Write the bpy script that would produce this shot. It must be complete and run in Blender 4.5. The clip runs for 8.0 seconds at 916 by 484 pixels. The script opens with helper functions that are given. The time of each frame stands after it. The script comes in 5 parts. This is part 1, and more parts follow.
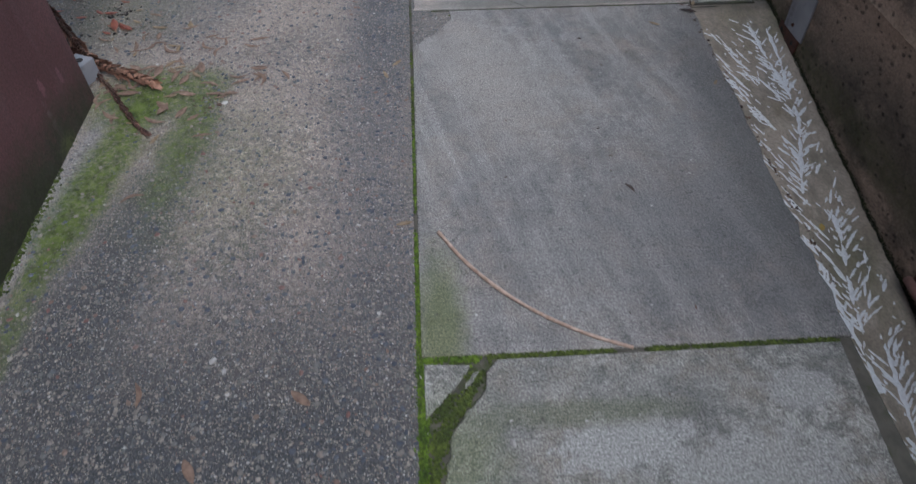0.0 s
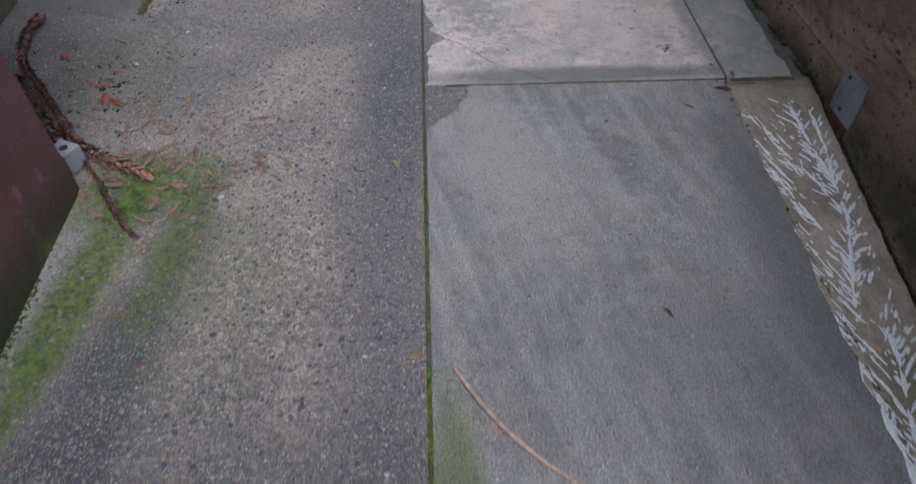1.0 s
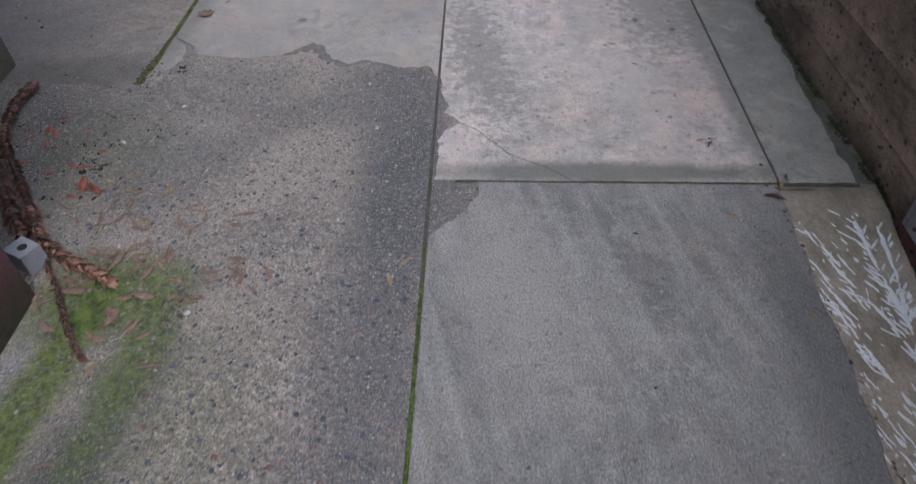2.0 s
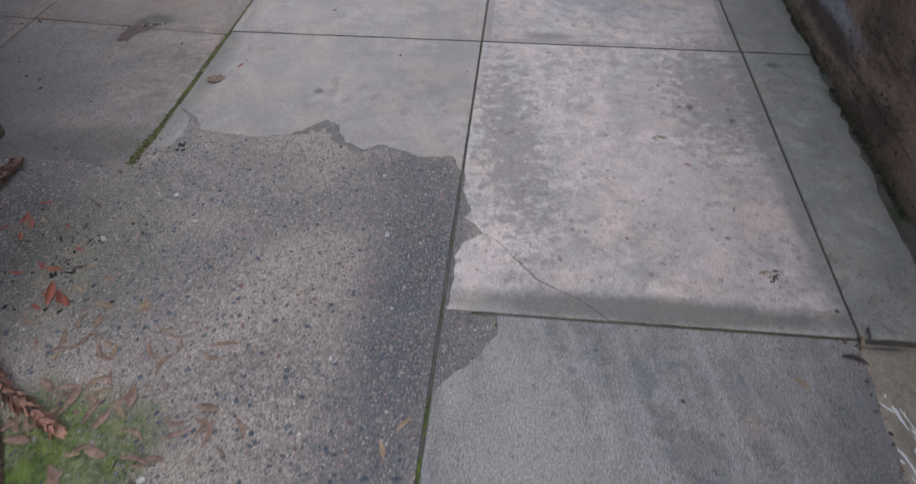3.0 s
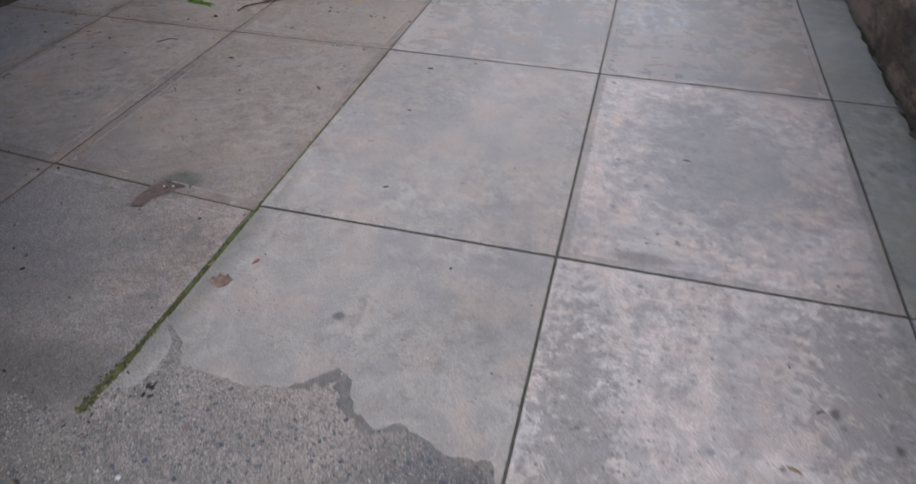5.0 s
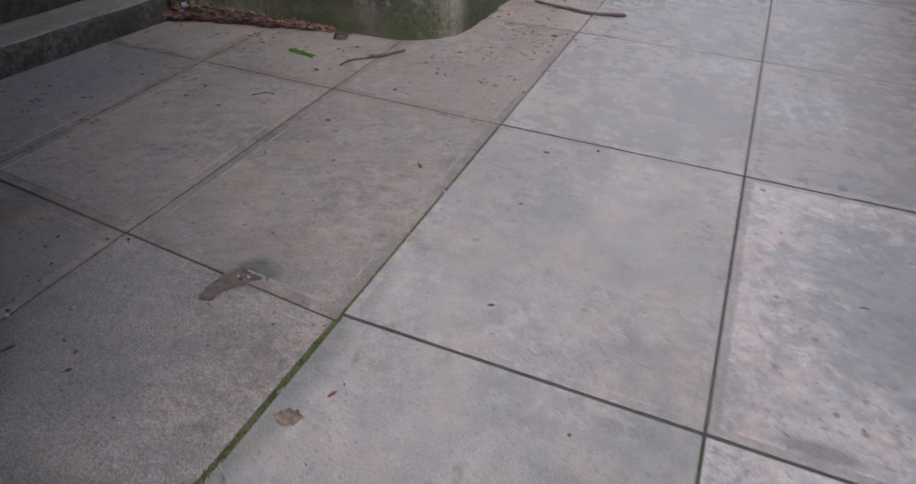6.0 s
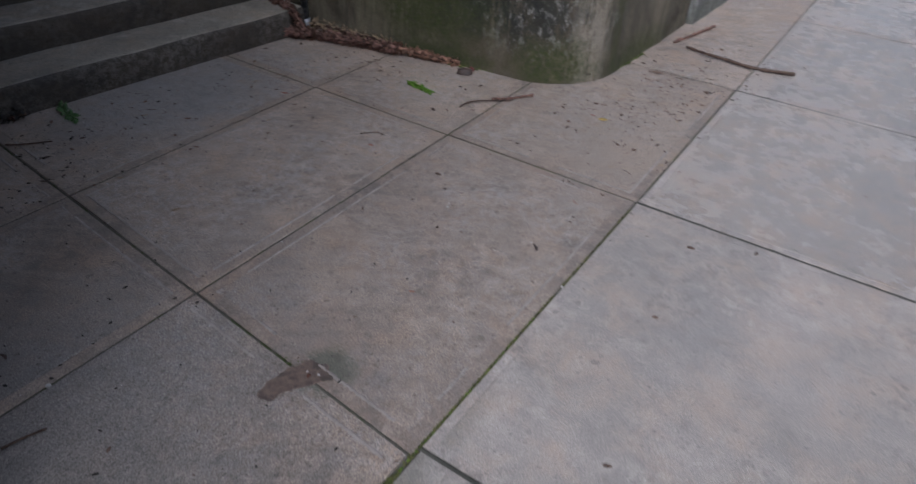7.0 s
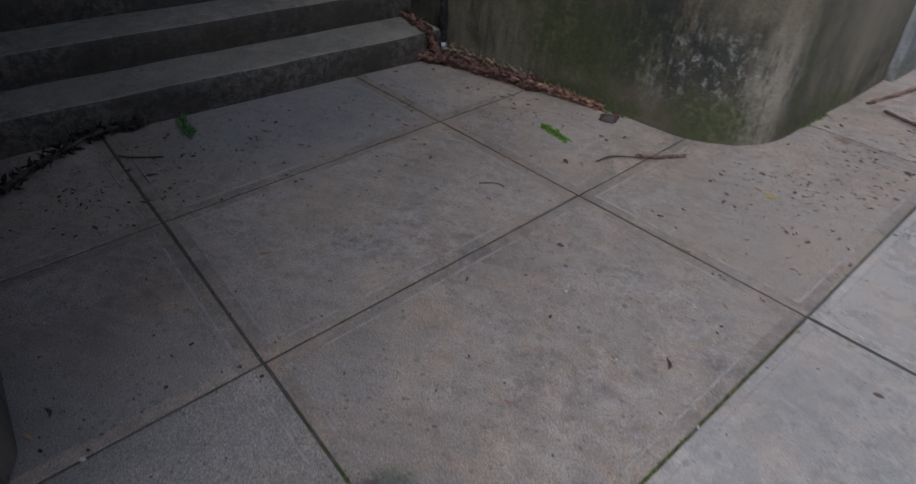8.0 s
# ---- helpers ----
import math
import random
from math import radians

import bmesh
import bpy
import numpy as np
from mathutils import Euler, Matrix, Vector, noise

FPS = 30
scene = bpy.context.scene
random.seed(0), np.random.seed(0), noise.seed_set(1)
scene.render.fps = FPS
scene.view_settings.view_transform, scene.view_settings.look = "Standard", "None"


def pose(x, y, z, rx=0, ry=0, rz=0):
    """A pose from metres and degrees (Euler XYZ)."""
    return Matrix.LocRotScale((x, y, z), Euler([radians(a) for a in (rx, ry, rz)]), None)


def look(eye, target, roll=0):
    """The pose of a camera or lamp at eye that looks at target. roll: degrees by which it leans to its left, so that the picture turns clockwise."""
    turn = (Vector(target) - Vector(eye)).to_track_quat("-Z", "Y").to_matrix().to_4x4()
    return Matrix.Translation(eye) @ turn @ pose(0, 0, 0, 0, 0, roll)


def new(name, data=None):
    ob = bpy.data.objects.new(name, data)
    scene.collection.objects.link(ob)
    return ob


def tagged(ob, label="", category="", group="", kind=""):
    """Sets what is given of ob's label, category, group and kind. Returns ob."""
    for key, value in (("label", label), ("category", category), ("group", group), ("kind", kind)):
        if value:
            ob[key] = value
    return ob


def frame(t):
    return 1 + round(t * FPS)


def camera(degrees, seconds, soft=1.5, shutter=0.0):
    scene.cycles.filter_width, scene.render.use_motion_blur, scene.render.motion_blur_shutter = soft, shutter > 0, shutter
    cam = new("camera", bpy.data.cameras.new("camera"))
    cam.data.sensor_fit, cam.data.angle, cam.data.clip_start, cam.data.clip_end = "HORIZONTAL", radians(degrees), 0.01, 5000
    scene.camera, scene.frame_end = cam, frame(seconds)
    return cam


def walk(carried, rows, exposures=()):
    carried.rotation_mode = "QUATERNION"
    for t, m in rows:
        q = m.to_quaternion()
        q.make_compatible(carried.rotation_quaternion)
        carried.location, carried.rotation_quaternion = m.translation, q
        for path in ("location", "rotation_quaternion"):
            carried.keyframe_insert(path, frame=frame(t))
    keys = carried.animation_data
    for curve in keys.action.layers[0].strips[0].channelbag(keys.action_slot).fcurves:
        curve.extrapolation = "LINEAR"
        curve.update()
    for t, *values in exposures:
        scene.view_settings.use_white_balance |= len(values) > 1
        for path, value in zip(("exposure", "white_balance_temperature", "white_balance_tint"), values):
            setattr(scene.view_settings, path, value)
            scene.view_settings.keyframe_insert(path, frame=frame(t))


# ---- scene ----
cam = camera(69.6, 8.0, soft=1.4, shutter=0.4)
PATH = [
    (0, (0.038, 0.121, 1.302), (0.121, 1.448, -0.192), 0.1),
    (0.5, (0.02, 0.277, 1.329), (0.095, 1.611, -0.159), 0.1),
    (1, (0.026, 0.483, 1.372), (0.093, 1.821, -0.113), 0.3),
    (1.2, (0.041, 0.573, 1.385), (0.096, 1.918, -0.094), 0.3),
    (2.3, (0.156, 0.997, 1.358), (0.073, 2.405, -0.059), -0.8),
    (2.5, (0.155, 1.095, 1.364), (0.056, 2.507, -0.049), -0.6),
    (3, (0.166, 1.337, 1.399), (0.017, 2.749, -0.009), -0.6),
    (3.5, (0.185, 1.533, 1.476), (-0.009, 2.94, 0.069), -0.6),
    (4, (0.157, 1.813, 1.481), (-0.081, 3.26, 0.121), -0.4),
    (4.5, (0.199, 2.032, 1.476), (-0.119, 3.503, 0.159), -0.5),
    (4.7, (0.181, 2.113, 1.487), (-0.171, 3.588, 0.183), -0.4),
    (5.8, (-0.144, 2.619, 1.468), (-0.694, 4.113, 0.258), 1.6),
    (6, (-0.204, 2.694, 1.464), (-0.81, 4.173, 0.262), 1.6),
    (6.5, (-0.363, 2.883, 1.45), (-1.089, 4.313, 0.254), 2.3),
    (7, (-0.494, 3.139, 1.45), (-1.366, 4.489, 0.26), 2.8),
    (7.5, (-0.616, 3.318, 1.412), (-1.661, 4.556, 0.239), 2.8),
    (8, (-0.77, 3.509, 1.418), (-1.925, 4.634, 0.236), 2.8),
]
EXPOSURES = [(0.0, -0.08, 5560, 9), (2.5, -0.17, 5620, 11), (4.5, -0.08, 5620, 11), (6.5, -0.2, 5660, 13), (8.0, -0.4, 5540, 9)]
walk(cam, [(t, look(eye, target, roll)) for t, eye, target, roll in PATH], EXPOSURES)

# ---- light: an overcast sky, brightest behind the passage ----
world = bpy.data.worlds.new("sky")
scene.world = world
world.use_nodes = True
SUN_ELEVATION, SUN_AZIMUTH = radians(54), radians(158)
sky = world.node_tree.nodes.new("ShaderNodeTexSky")
sky.sky_type = "NISHITA"
sky.sun_disc = False
sky.sun_elevation, sky.sun_rotation = SUN_ELEVATION, SUN_AZIMUTH
sky.dust_density, sky.air_density = 5.0, 1.0
backing = world.node_tree.nodes["Background"]
backing.inputs["Strength"].default_value = 0.2
veil = world.node_tree.nodes.new("ShaderNodeHueSaturation")
veil.inputs["Saturation"].default_value = 0.5
world.node_tree.links.new(sky.outputs[0], veil.inputs["Color"])
world.node_tree.links.new(veil.outputs[0], backing.inputs["Color"])

sun = new("sun", bpy.data.lights.new("sun", "SUN"))
sun.data.energy, sun.data.angle, sun.data.color = 1.2, radians(60), (1.0, 0.97, 0.94)
sun_way = Vector((math.sin(SUN_AZIMUTH) * math.cos(SUN_ELEVATION), math.cos(SUN_AZIMUTH) * math.cos(SUN_ELEVATION), math.sin(SUN_ELEVATION)))
sun.matrix_world = look(sun_way * 30, (0, 0, 0))


# ---- material tools ----
def material(name):
    m = bpy.data.materials.new(name)
    m.use_nodes = True
    return m, m.node_tree, m.node_tree.nodes["Principled BSDF"]


def put(nt, socket, value):
    if isinstance(value, bpy.types.NodeSocket):
        nt.links.new(value, socket)
    elif isinstance(value, (tuple, list)) and len(value) == 3 and socket.type == "RGBA":
        socket.default_value = (*value, 1)
    else:
        socket.default_value = value


def place(nt):
    """Place in the world, in metres."""
    return nt.nodes.new("ShaderNodeNewGeometry").outputs["Position"]


def mapped(nt, loc=(0, 0, 0), rot=0.0, scale=(1, 1, 1), kind="TEXTURE", vec=None):
    n = nt.nodes.new("ShaderNodeMapping")
    n.vector_type = kind
    put(nt, n.inputs["Vector"], vec or place(nt))
    n.inputs["Location"].default_value = loc
    n.inputs["Rotation"].default_value = (0, 0, radians(rot))
    n.inputs["Scale"].default_value = scale
    return n.outputs[0]


def grain(nt, scale, detail=4.0, rough=0.6, vec=None, bend=0.0):
    n = nt.nodes.new("ShaderNodeTexNoise")
    put(nt, n.inputs["Vector"], vec or place(nt))
    n.inputs["Scale"].default_value, n.inputs["Detail"].default_value = scale, detail
    n.inputs["Roughness"].default_value, n.inputs["Distortion"].default_value = rough, bend
    return n.outputs["Fac"]


def cells(nt, scale, feature="F1", vec=None, jitter=1.0):
    n = nt.nodes.new("ShaderNodeTexVoronoi")
    n.feature = feature
    put(nt, n.inputs["Vector"], vec or place(nt))
    n.inputs["Scale"].default_value = scale
    n.inputs["Randomness"].default_value = jitter
    return n


def ramp(nt, fac, *stops):
    n = nt.nodes.new("ShaderNodeValToRGB")
    put(nt, n.inputs[0], fac)
    e = n.color_ramp.elements
    while len(e) < len(stops):
        e.new(0.5)
    for k, (at, c) in zip(e, stops):
        k.position = at
        k.color = (*c, 1) if isinstance(c, tuple) else (c, c, c, 1)
    return n.outputs[0]


def remap(nt, v, a, b, c=0.0, d=1.0):
    n = nt.nodes.new("ShaderNodeMapRange")
    put(nt, n.inputs["Value"], v)
    for key, x in (("From Min", a), ("From Max", b), ("To Min", c), ("To Max", d)):
        n.inputs[key].default_value = x
    return n.outputs[0]


def calc(nt, op, a, b=0.0):
    n = nt.nodes.new("ShaderNodeMath")
    n.operation = op
    put(nt, n.inputs[0], a)
    put(nt, n.inputs[1], b)
    return n.outputs[0]


def mix(nt, fac, a, b, blend="MIX"):
    n = nt.nodes.new("ShaderNodeMix")
    n.data_type, n.blend_type = "RGBA", blend
    put(nt, n.inputs[0], fac)
    put(nt, n.inputs[6], a)
    put(nt, n.inputs[7], b)
    return n.outputs[2]


def bump(nt, bsdf, height, strength=0.5, distance=0.003):
    n = nt.nodes.new("ShaderNodeBump")
    n.inputs["Strength"].default_value, n.inputs["Distance"].default_value = strength, distance
    put(nt, n.inputs["Height"], height)
    nt.links.new(n.outputs[0], bsdf.inputs["Normal"])


def blot(nt, x, y, rx, ry, rot=0.0, soft=0.5, wobble=0.6, scale=6.0, z=None, rz=1.0):
    """A patch with an uneven outline, 1 inside and 0 outside, lying at x, y (and z)."""
    size = (rx, ry, 1000.0 if z is None else rz)
    n = nt.nodes.new("ShaderNodeVectorMath")
    n.operation = "LENGTH"
    put(nt, n.inputs[0], mapped(nt, (x, y, z or 0.0), rot, size))
    edge = calc(nt, "MULTIPLY", calc(nt, "SUBTRACT", grain(nt, scale, 9.0, 0.78), 0.5), 2 * wobble)
    return remap(nt, calc(nt, "ADD", n.outputs["Value"], edge), 1.0 + soft / 2, 1.0 - soft / 2)


def shift(nt, colour, amount):
    """A little lighter or darker from piece to piece."""
    r = nt.nodes.new("ShaderNodeObjectInfo").outputs["Random"]
    return mix(nt, 1.0, colour, ramp(nt, r, (0.0, 1 - amount), (1.0, 1.0)), "MULTIPLY")


def concrete(name, dark, light, speck=0.5, rough=(0.6, 0.9), patch=1.4, pits=0.35, blots=(), relief=0.5, streak=None, vary=0.12, flake=None, mottle=0.6, dots=0.5, crackle=()):
    m, nt, b = material(name)
    big = remap(nt, grain(nt, patch, 9.0, 0.7, bend=0.3), 0.38, 0.62)
    mid = remap(nt, grain(nt, patch * 7, 6.0, 0.72), 0.4, 0.6)
    col = mix(nt, calc(nt, "ADD", calc(nt, "MULTIPLY", big, 0.6), calc(nt, "MULTIPLY", mid, 0.4)), dark, light)
    warm = tuple(c * k for c, k in zip(light, (1.17, 0.98, 0.82)))
    col = mix(nt, remap(nt, grain(nt, 5.0, 8.0, 0.75, bend=0.4), 0.46, 0.66, 0, 0.5), col, warm)
    cool = tuple(c * k for c, k in zip(dark, (0.95, 1.03, 1.13)))
    col = mix(nt, remap(nt, grain(nt, 1.9, 4.0, 0.6, vec=mapped(nt, (5, 3, 0))), 0.5, 0.7, 0, 0.3), col, cool)
    blotch = calc(nt, "MULTIPLY", remap(nt, grain(nt, 15, 9.0, 0.82, vec=mapped(nt, (1, 8, 0)), bend=0.2), 0.5, 0.55), remap(nt, grain(nt, 2.4, 4.0, vec=mapped(nt, (4, 2, 0))), 0.42, 0.62))
    col = mix(nt, calc(nt, "MULTIPLY", blotch, mottle), col, tuple(c * 0.72 for c in dark))
    bloom = calc(nt, "MULTIPLY", remap(nt, grain(nt, 11, 9.0, 0.82, vec=mapped(nt, (7, 3, 0)), bend=0.2), 0.5, 0.57), remap(nt, grain(nt, 1.7, 4.0, vec=mapped(nt, (9, 5, 0))), 0.4, 0.6))
    col = mix(nt, calc(nt, "MULTIPLY", bloom, mottle), col, tuple(c * 1.22 for c in light))
    if streak:
        sx, sy, rot, amount = streak
        lines = grain(nt, 1.0, 5.0, 0.65, vec=mapped(nt, rot=rot, scale=(sx, sy, 1)))
        col = mix(nt, remap(nt, lines, 0.45, 0.68, 0, amount), col, tuple(c * 1.3 for c in light))
    if flake:
        f = calc(nt, "MULTIPLY", remap(nt, grain(nt, 26, 10.0, 0.84, bend=0.2), 0.48, 0.54), remap(nt, grain(nt, 2.2, 3.0), 0.38, 0.6))
        col = mix(nt, calc(nt, "MULTIPLY", f, flake[1]), col, flake[0])
    for scale, share, size in ((24, 0.62, 0.34), (55, 0.5, 0.36)):
        v = cells(nt, scale, vec=mapped(nt, (scale, 1, 0)))
        sep = nt.nodes.new("ShaderNodeSeparateColor")
        put(nt, sep.inputs[0], v.outputs["Color"])
        near = calc(nt, "SUBTRACT", calc(nt, "ADD", v.outputs["Distance"], calc(nt, "MULTIPLY", grain(nt, scale * 4, 3.0, 0.7), 0.3)), calc(nt, "MULTIPLY", sep.outputs[1], size))
        mark = calc(nt, "MULTIPLY", remap(nt, near, 0.13, 0.07), calc(nt, "GREATER_THAN", sep.outputs[0], share))
        mark = calc(nt, "MULTIPLY", mark, remap(nt, grain(nt, 2.1, 4.0, vec=mapped(nt, (3, scale, 0))), 0.4, 0.6, 0.15, 1.0))
        col = mix(nt, calc(nt, "MULTIPLY", mark, dots), col, tuple(c * 0.66 for c in dark))
    for args, tint, amount in blots:
        col = mix(nt, calc(nt, "MULTIPLY", blot(nt, *args), amount), col, tint)
    fine = grain(nt, 380, 3.0, 0.75)
    sand = grain(nt, 180, 4.0, 0.8)
    col = mix(nt, speck, col, mix(nt, 1.0, col, ramp(nt, fine, (0.34, 0.3), (0.5, 1.0), (0.68, 1.75)), "MULTIPLY"))
    col = mix(nt, speck, col, mix(nt, 1.0, col, ramp(nt, sand, (0.36, 0.4), (0.5, 1.0), (0.64, 1.65)), "MULTIPLY"))
    # small pits, open here and there
    v = cells(nt, 42)
    some = remap(nt, calc(nt, "ADD", v.outputs["Color"], grain(nt, 3, 3.0)), 1.12, 1.2)
    hole = calc(nt, "MULTIPLY", remap(nt, v.outputs["Distance"], 0.3, 0.14), some)
    col = mix(nt, calc(nt, "MULTIPLY", hole, pits), col, tuple(c * 0.35 for c in dark))
    # lime bled out along a net of hair cracks
    for args, net, tint, amount in crackle:
        bent = nt.nodes.new("ShaderNodeVectorMath")
        bent.operation = "ADD"
        put(nt, bent.inputs[0], place(nt))
        put(nt, bent.inputs[1], mapped(nt, vec=mix(nt, 1.0, (0, 0, 0), grain(nt, 14, 4.0, 0.7)), scale=(0.09, 0.09, 0.09), kind="POINT"))
        line = remap(nt, cells(nt, net, "DISTANCE_TO_EDGE", bent.outputs[0]).outputs["Distance"], 0.13, 0.02)
        line = calc(nt, "MULTIPLY", line, remap(nt, grain(nt, 30, 6.0, 0.8), 0.42, 0.58, 0.15, 1.0))
        col = mix(nt, calc(nt, "MULTIPLY", calc(nt, "MULTIPLY", line, blot(nt, *args)), amount), col, tint)
    put(nt, b.inputs["Base Color"], shift(nt, col, vary))
    put(nt, b.inputs["Roughness"], remap(nt, calc(nt, "ADD", calc(nt, "MULTIPLY", big, 0.5), calc(nt, "MULTIPLY", mid, 0.5)), 0.2, 0.8, rough[0], rough[1]))
    h = calc(nt, "ADD", calc(nt, "MULTIPLY", fine, 0.5), calc(nt, "ADD", sand, calc(nt, "MULTIPLY", grain(nt, 14, 4.0), 1.5)))
    bump(nt, b, calc(nt, "SUBTRACT", h, calc(nt, "MULTIPLY", hole, 1.2)), relief, 0.003)
    return m


def plain(name, dark, light, scale=30.0, rough=0.8, metal=0.0, relief=0.4, island=0.0, stretch=(1, 1, 1), spots=None):
    """A surface of two tones with a fine grain; island: how far loose bits of one mesh differ."""
    m, nt, b = material(name)
    v = mapped(nt, scale=stretch)
    a = grain(nt, scale, 5.0, 0.65, vec=v)
    col = mix(nt, remap(nt, a, 0.34, 0.66), dark, light)
    if spots:
        col = mix(nt, remap(nt, grain(nt, scale * 0.35, 6.0, 0.7), 0.52, 0.6), col, spots)
    if island:
        r = nt.nodes.new("ShaderNodeNewGeometry").outputs["Random Per Island"]
        col = mix(nt, 1.0, col, ramp(nt, r, (0.0, 1 - island), (1.0, 1 + island)), "MULTIPLY")
    put(nt, b.inputs["Base Color"], shift(nt, col, 0.2))
    put(nt, b.inputs["Roughness"], remap(nt, a, 0.3, 0.7, rough - 0.12, min(1.0, rough + 0.1)))
    b.inputs["Metallic"].default_value = metal
    bump(nt, b, grain(nt, scale * 4, 4.0, 0.7, vec=v), relief, 0.002)
    return m


# ---- materials ----
MOSS_TINT, DIRT = (0.085, 0.115, 0.022), (0.075, 0.062, 0.05)
pale = concrete("pale_concrete", (0.32, 0.288, 0.268), (0.57, 0.505, 0.465), 0.5, (0.5, 0.8), flake=((0.185, 0.17, 0.162), 0.38), mottle=0.6, dots=1.0,
                blots=[((0.15, 3.3, 0.1, 0.5, 8, 0.5, 4.0, 24.0), (0.17, 0.156, 0.146), 0.6),
                       ((0.9, 3.65, 0.14, 0.35, 0, 0.5, 4.0, 24.0), (0.19, 0.175, 0.168), 0.6),
                       ((0.55, 4.75, 0.34, 0.5, 10, 0.7, 2.0, 10.0), (0.225, 0.22, 0.225), 0.6),
                       ((0.55, 2.52, 0.6, 0.05, 0, 0.8, 0.7, 6.0), (0.14, 0.138, 0.118), 0.85),
                       ((1.08, 3.2, 0.05, 0.9, 1, 0.8, 0.5, 6.0), (0.17, 0.17, 0.155), 0.6),
                       ((0.82, 3.54, 0.014, 0.016, 0, 0.8, 1.3, 40.0), (0.06, 0.055, 0.052), 0.75),
                       ((0.96, 3.46, 0.013, 0.013, 0, 0.8, 1.3, 40.0), (0.06, 0.055, 0.052), 0.75),
                       ((0.28, 4.05, 0.1, 0.035, 0, 0.7, 0.9, 14.0), (0.13, 0.12, 0.115), 0.6)])
smooth = concrete("smooth_concrete", (0.25, 0.228, 0.21), (0.4, 0.358, 0.325), 0.45, (0.42, 0.75), pits=0.2, mottle=0.5,
                  blots=[((-0.61, 3.53, 0.018, 0.016, 0, 0.8, 1.2, 40.0), (0.08, 0.077, 0.078), 0.75),
                         ((-1.12, 3.6, 0.07, 0.6, 0, 1.0, 0.6, 7.0), (0.15, 0.145, 0.12), 0.6)])
wet = concrete("worn_concrete_still_wet", (0.275, 0.248, 0.222), (0.365, 0.324, 0.288), 0.55, (0.24, 0.3), pits=0.2, dots=0.15,
               mottle=0.0,
               crackle=[((0.27, 6.3, 0.22, 0.25, 20, 0.5, 0.8, 9.0), 9.0, (0.62, 0.6, 0.59), 0.75), ((-0.15, 6.75, 0.16, 0.25, 0, 0.6, 1.0, 9.0), 10.0, (0.55, 0.53, 0.52), 0.5)],
               blots=[((0.5, 5.25, 0.35, 0.35, 0, 0.8, 1.3, 7.0), (0.19, 0.2, 0.22), 0.5)])
brown = concrete("brownish_concrete", (0.17, 0.143, 0.124), (0.325, 0.264, 0.216), 0.7, (0.5, 0.85), pits=0.4, streak=(0.4, 0.05, 30, 0.3), flake=((0.36, 0.335, 0.325), 0.48),
                 # first patch: the sheen near the rounded wall, put in as paler concrete
                 blots=[((-1.28, 5.9, 0.5, 0.6, 20, 1.0, 0.8, 5.0), (0.3, 0.25, 0.21), 0.5),
                        ((-1.5, 4.03, 0.085, 0.09, 0, 0.7, 1.1, 14.0), (0.095, 0.098, 0.072), 0.85),
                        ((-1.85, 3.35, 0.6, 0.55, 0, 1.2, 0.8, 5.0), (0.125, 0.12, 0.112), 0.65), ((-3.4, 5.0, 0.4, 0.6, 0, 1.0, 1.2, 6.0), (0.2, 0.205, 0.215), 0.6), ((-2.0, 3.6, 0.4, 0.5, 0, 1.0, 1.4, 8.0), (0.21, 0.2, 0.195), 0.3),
                        ((-1.35, 3.1, 0.5, 0.12, 4, 1.0, 0.8, 6.0), (0.1, 0.092, 0.082), 0.7)])
grey = concrete("grey_concrete", (0.14, 0.136, 0.133), (0.262, 0.25, 0.236), 0.9, (0.6, 0.9), pits=0.35, streak=(0.07, 0.7, 14, 0.6),
                blots=[((0.26, 2.02, 0.16, 0.38, 18, 1.1, 0.7, 6.0), (0.31, 0.285, 0.262), 0.7), ((0.75, 1.3, 0.4, 0.3, 0, 1.2, 0.7, 4.0), (0.13, 0.132, 0.132), 0.5),
                       ((0.05, 1.0, 0.06, 0.22, 0, 1.0, 0.8, 9.0), (0.13, 0.15, 0.06), 0.75),
                       ((1.02, 1.6, 0.1, 0.7, 0, 1.0, 0.7, 6.0), (0.115, 0.115, 0.11), 0.7)])
lichen = concrete("concrete_with_pale_lichen", (0.14, 0.14, 0.13), (0.25, 0.245, 0.225), 0.95, (0.65, 0.95), pits=0.3,
                  flake=((0.42, 0.41, 0.375), 0.75),
                  blots=[((0.42, 0.7, 0.14, 0.06, 10, 0.3, 1.6, 22.0), (0.36, 0.355, 0.34), 0.8), ((0.68, 0.62, 0.2, 0.09, 0, 0.3, 1.8, 20.0), (0.33, 0.325, 0.31), 0.75), ((0.3, 0.56, 0.1, 0.05, 0, 0.3, 1.8, 24.0), (0.36, 0.35, 0.335), 0.8), ((0.84, 0.8, 0.08, 0.05, 0, 0.3, 1.8, 24.0), (0.34, 0.335, 0.32), 0.75), ((0.6, 0.4, 0.25, 0.1, 0, 0.3, 1.8, 18.0), (0.33, 0.325, 0.31), 0.75),
                         ((0.06, 0.66, 0.1, 0.16, 0, 1.0, 0.8, 9.0), (0.14, 0.16, 0.07), 0.6),
                         ((0.35, 0.77, 0.22, 0.03, 0, 0.8, 0.8, 9.0), (0.115, 0.125, 0.065), 0.5)])
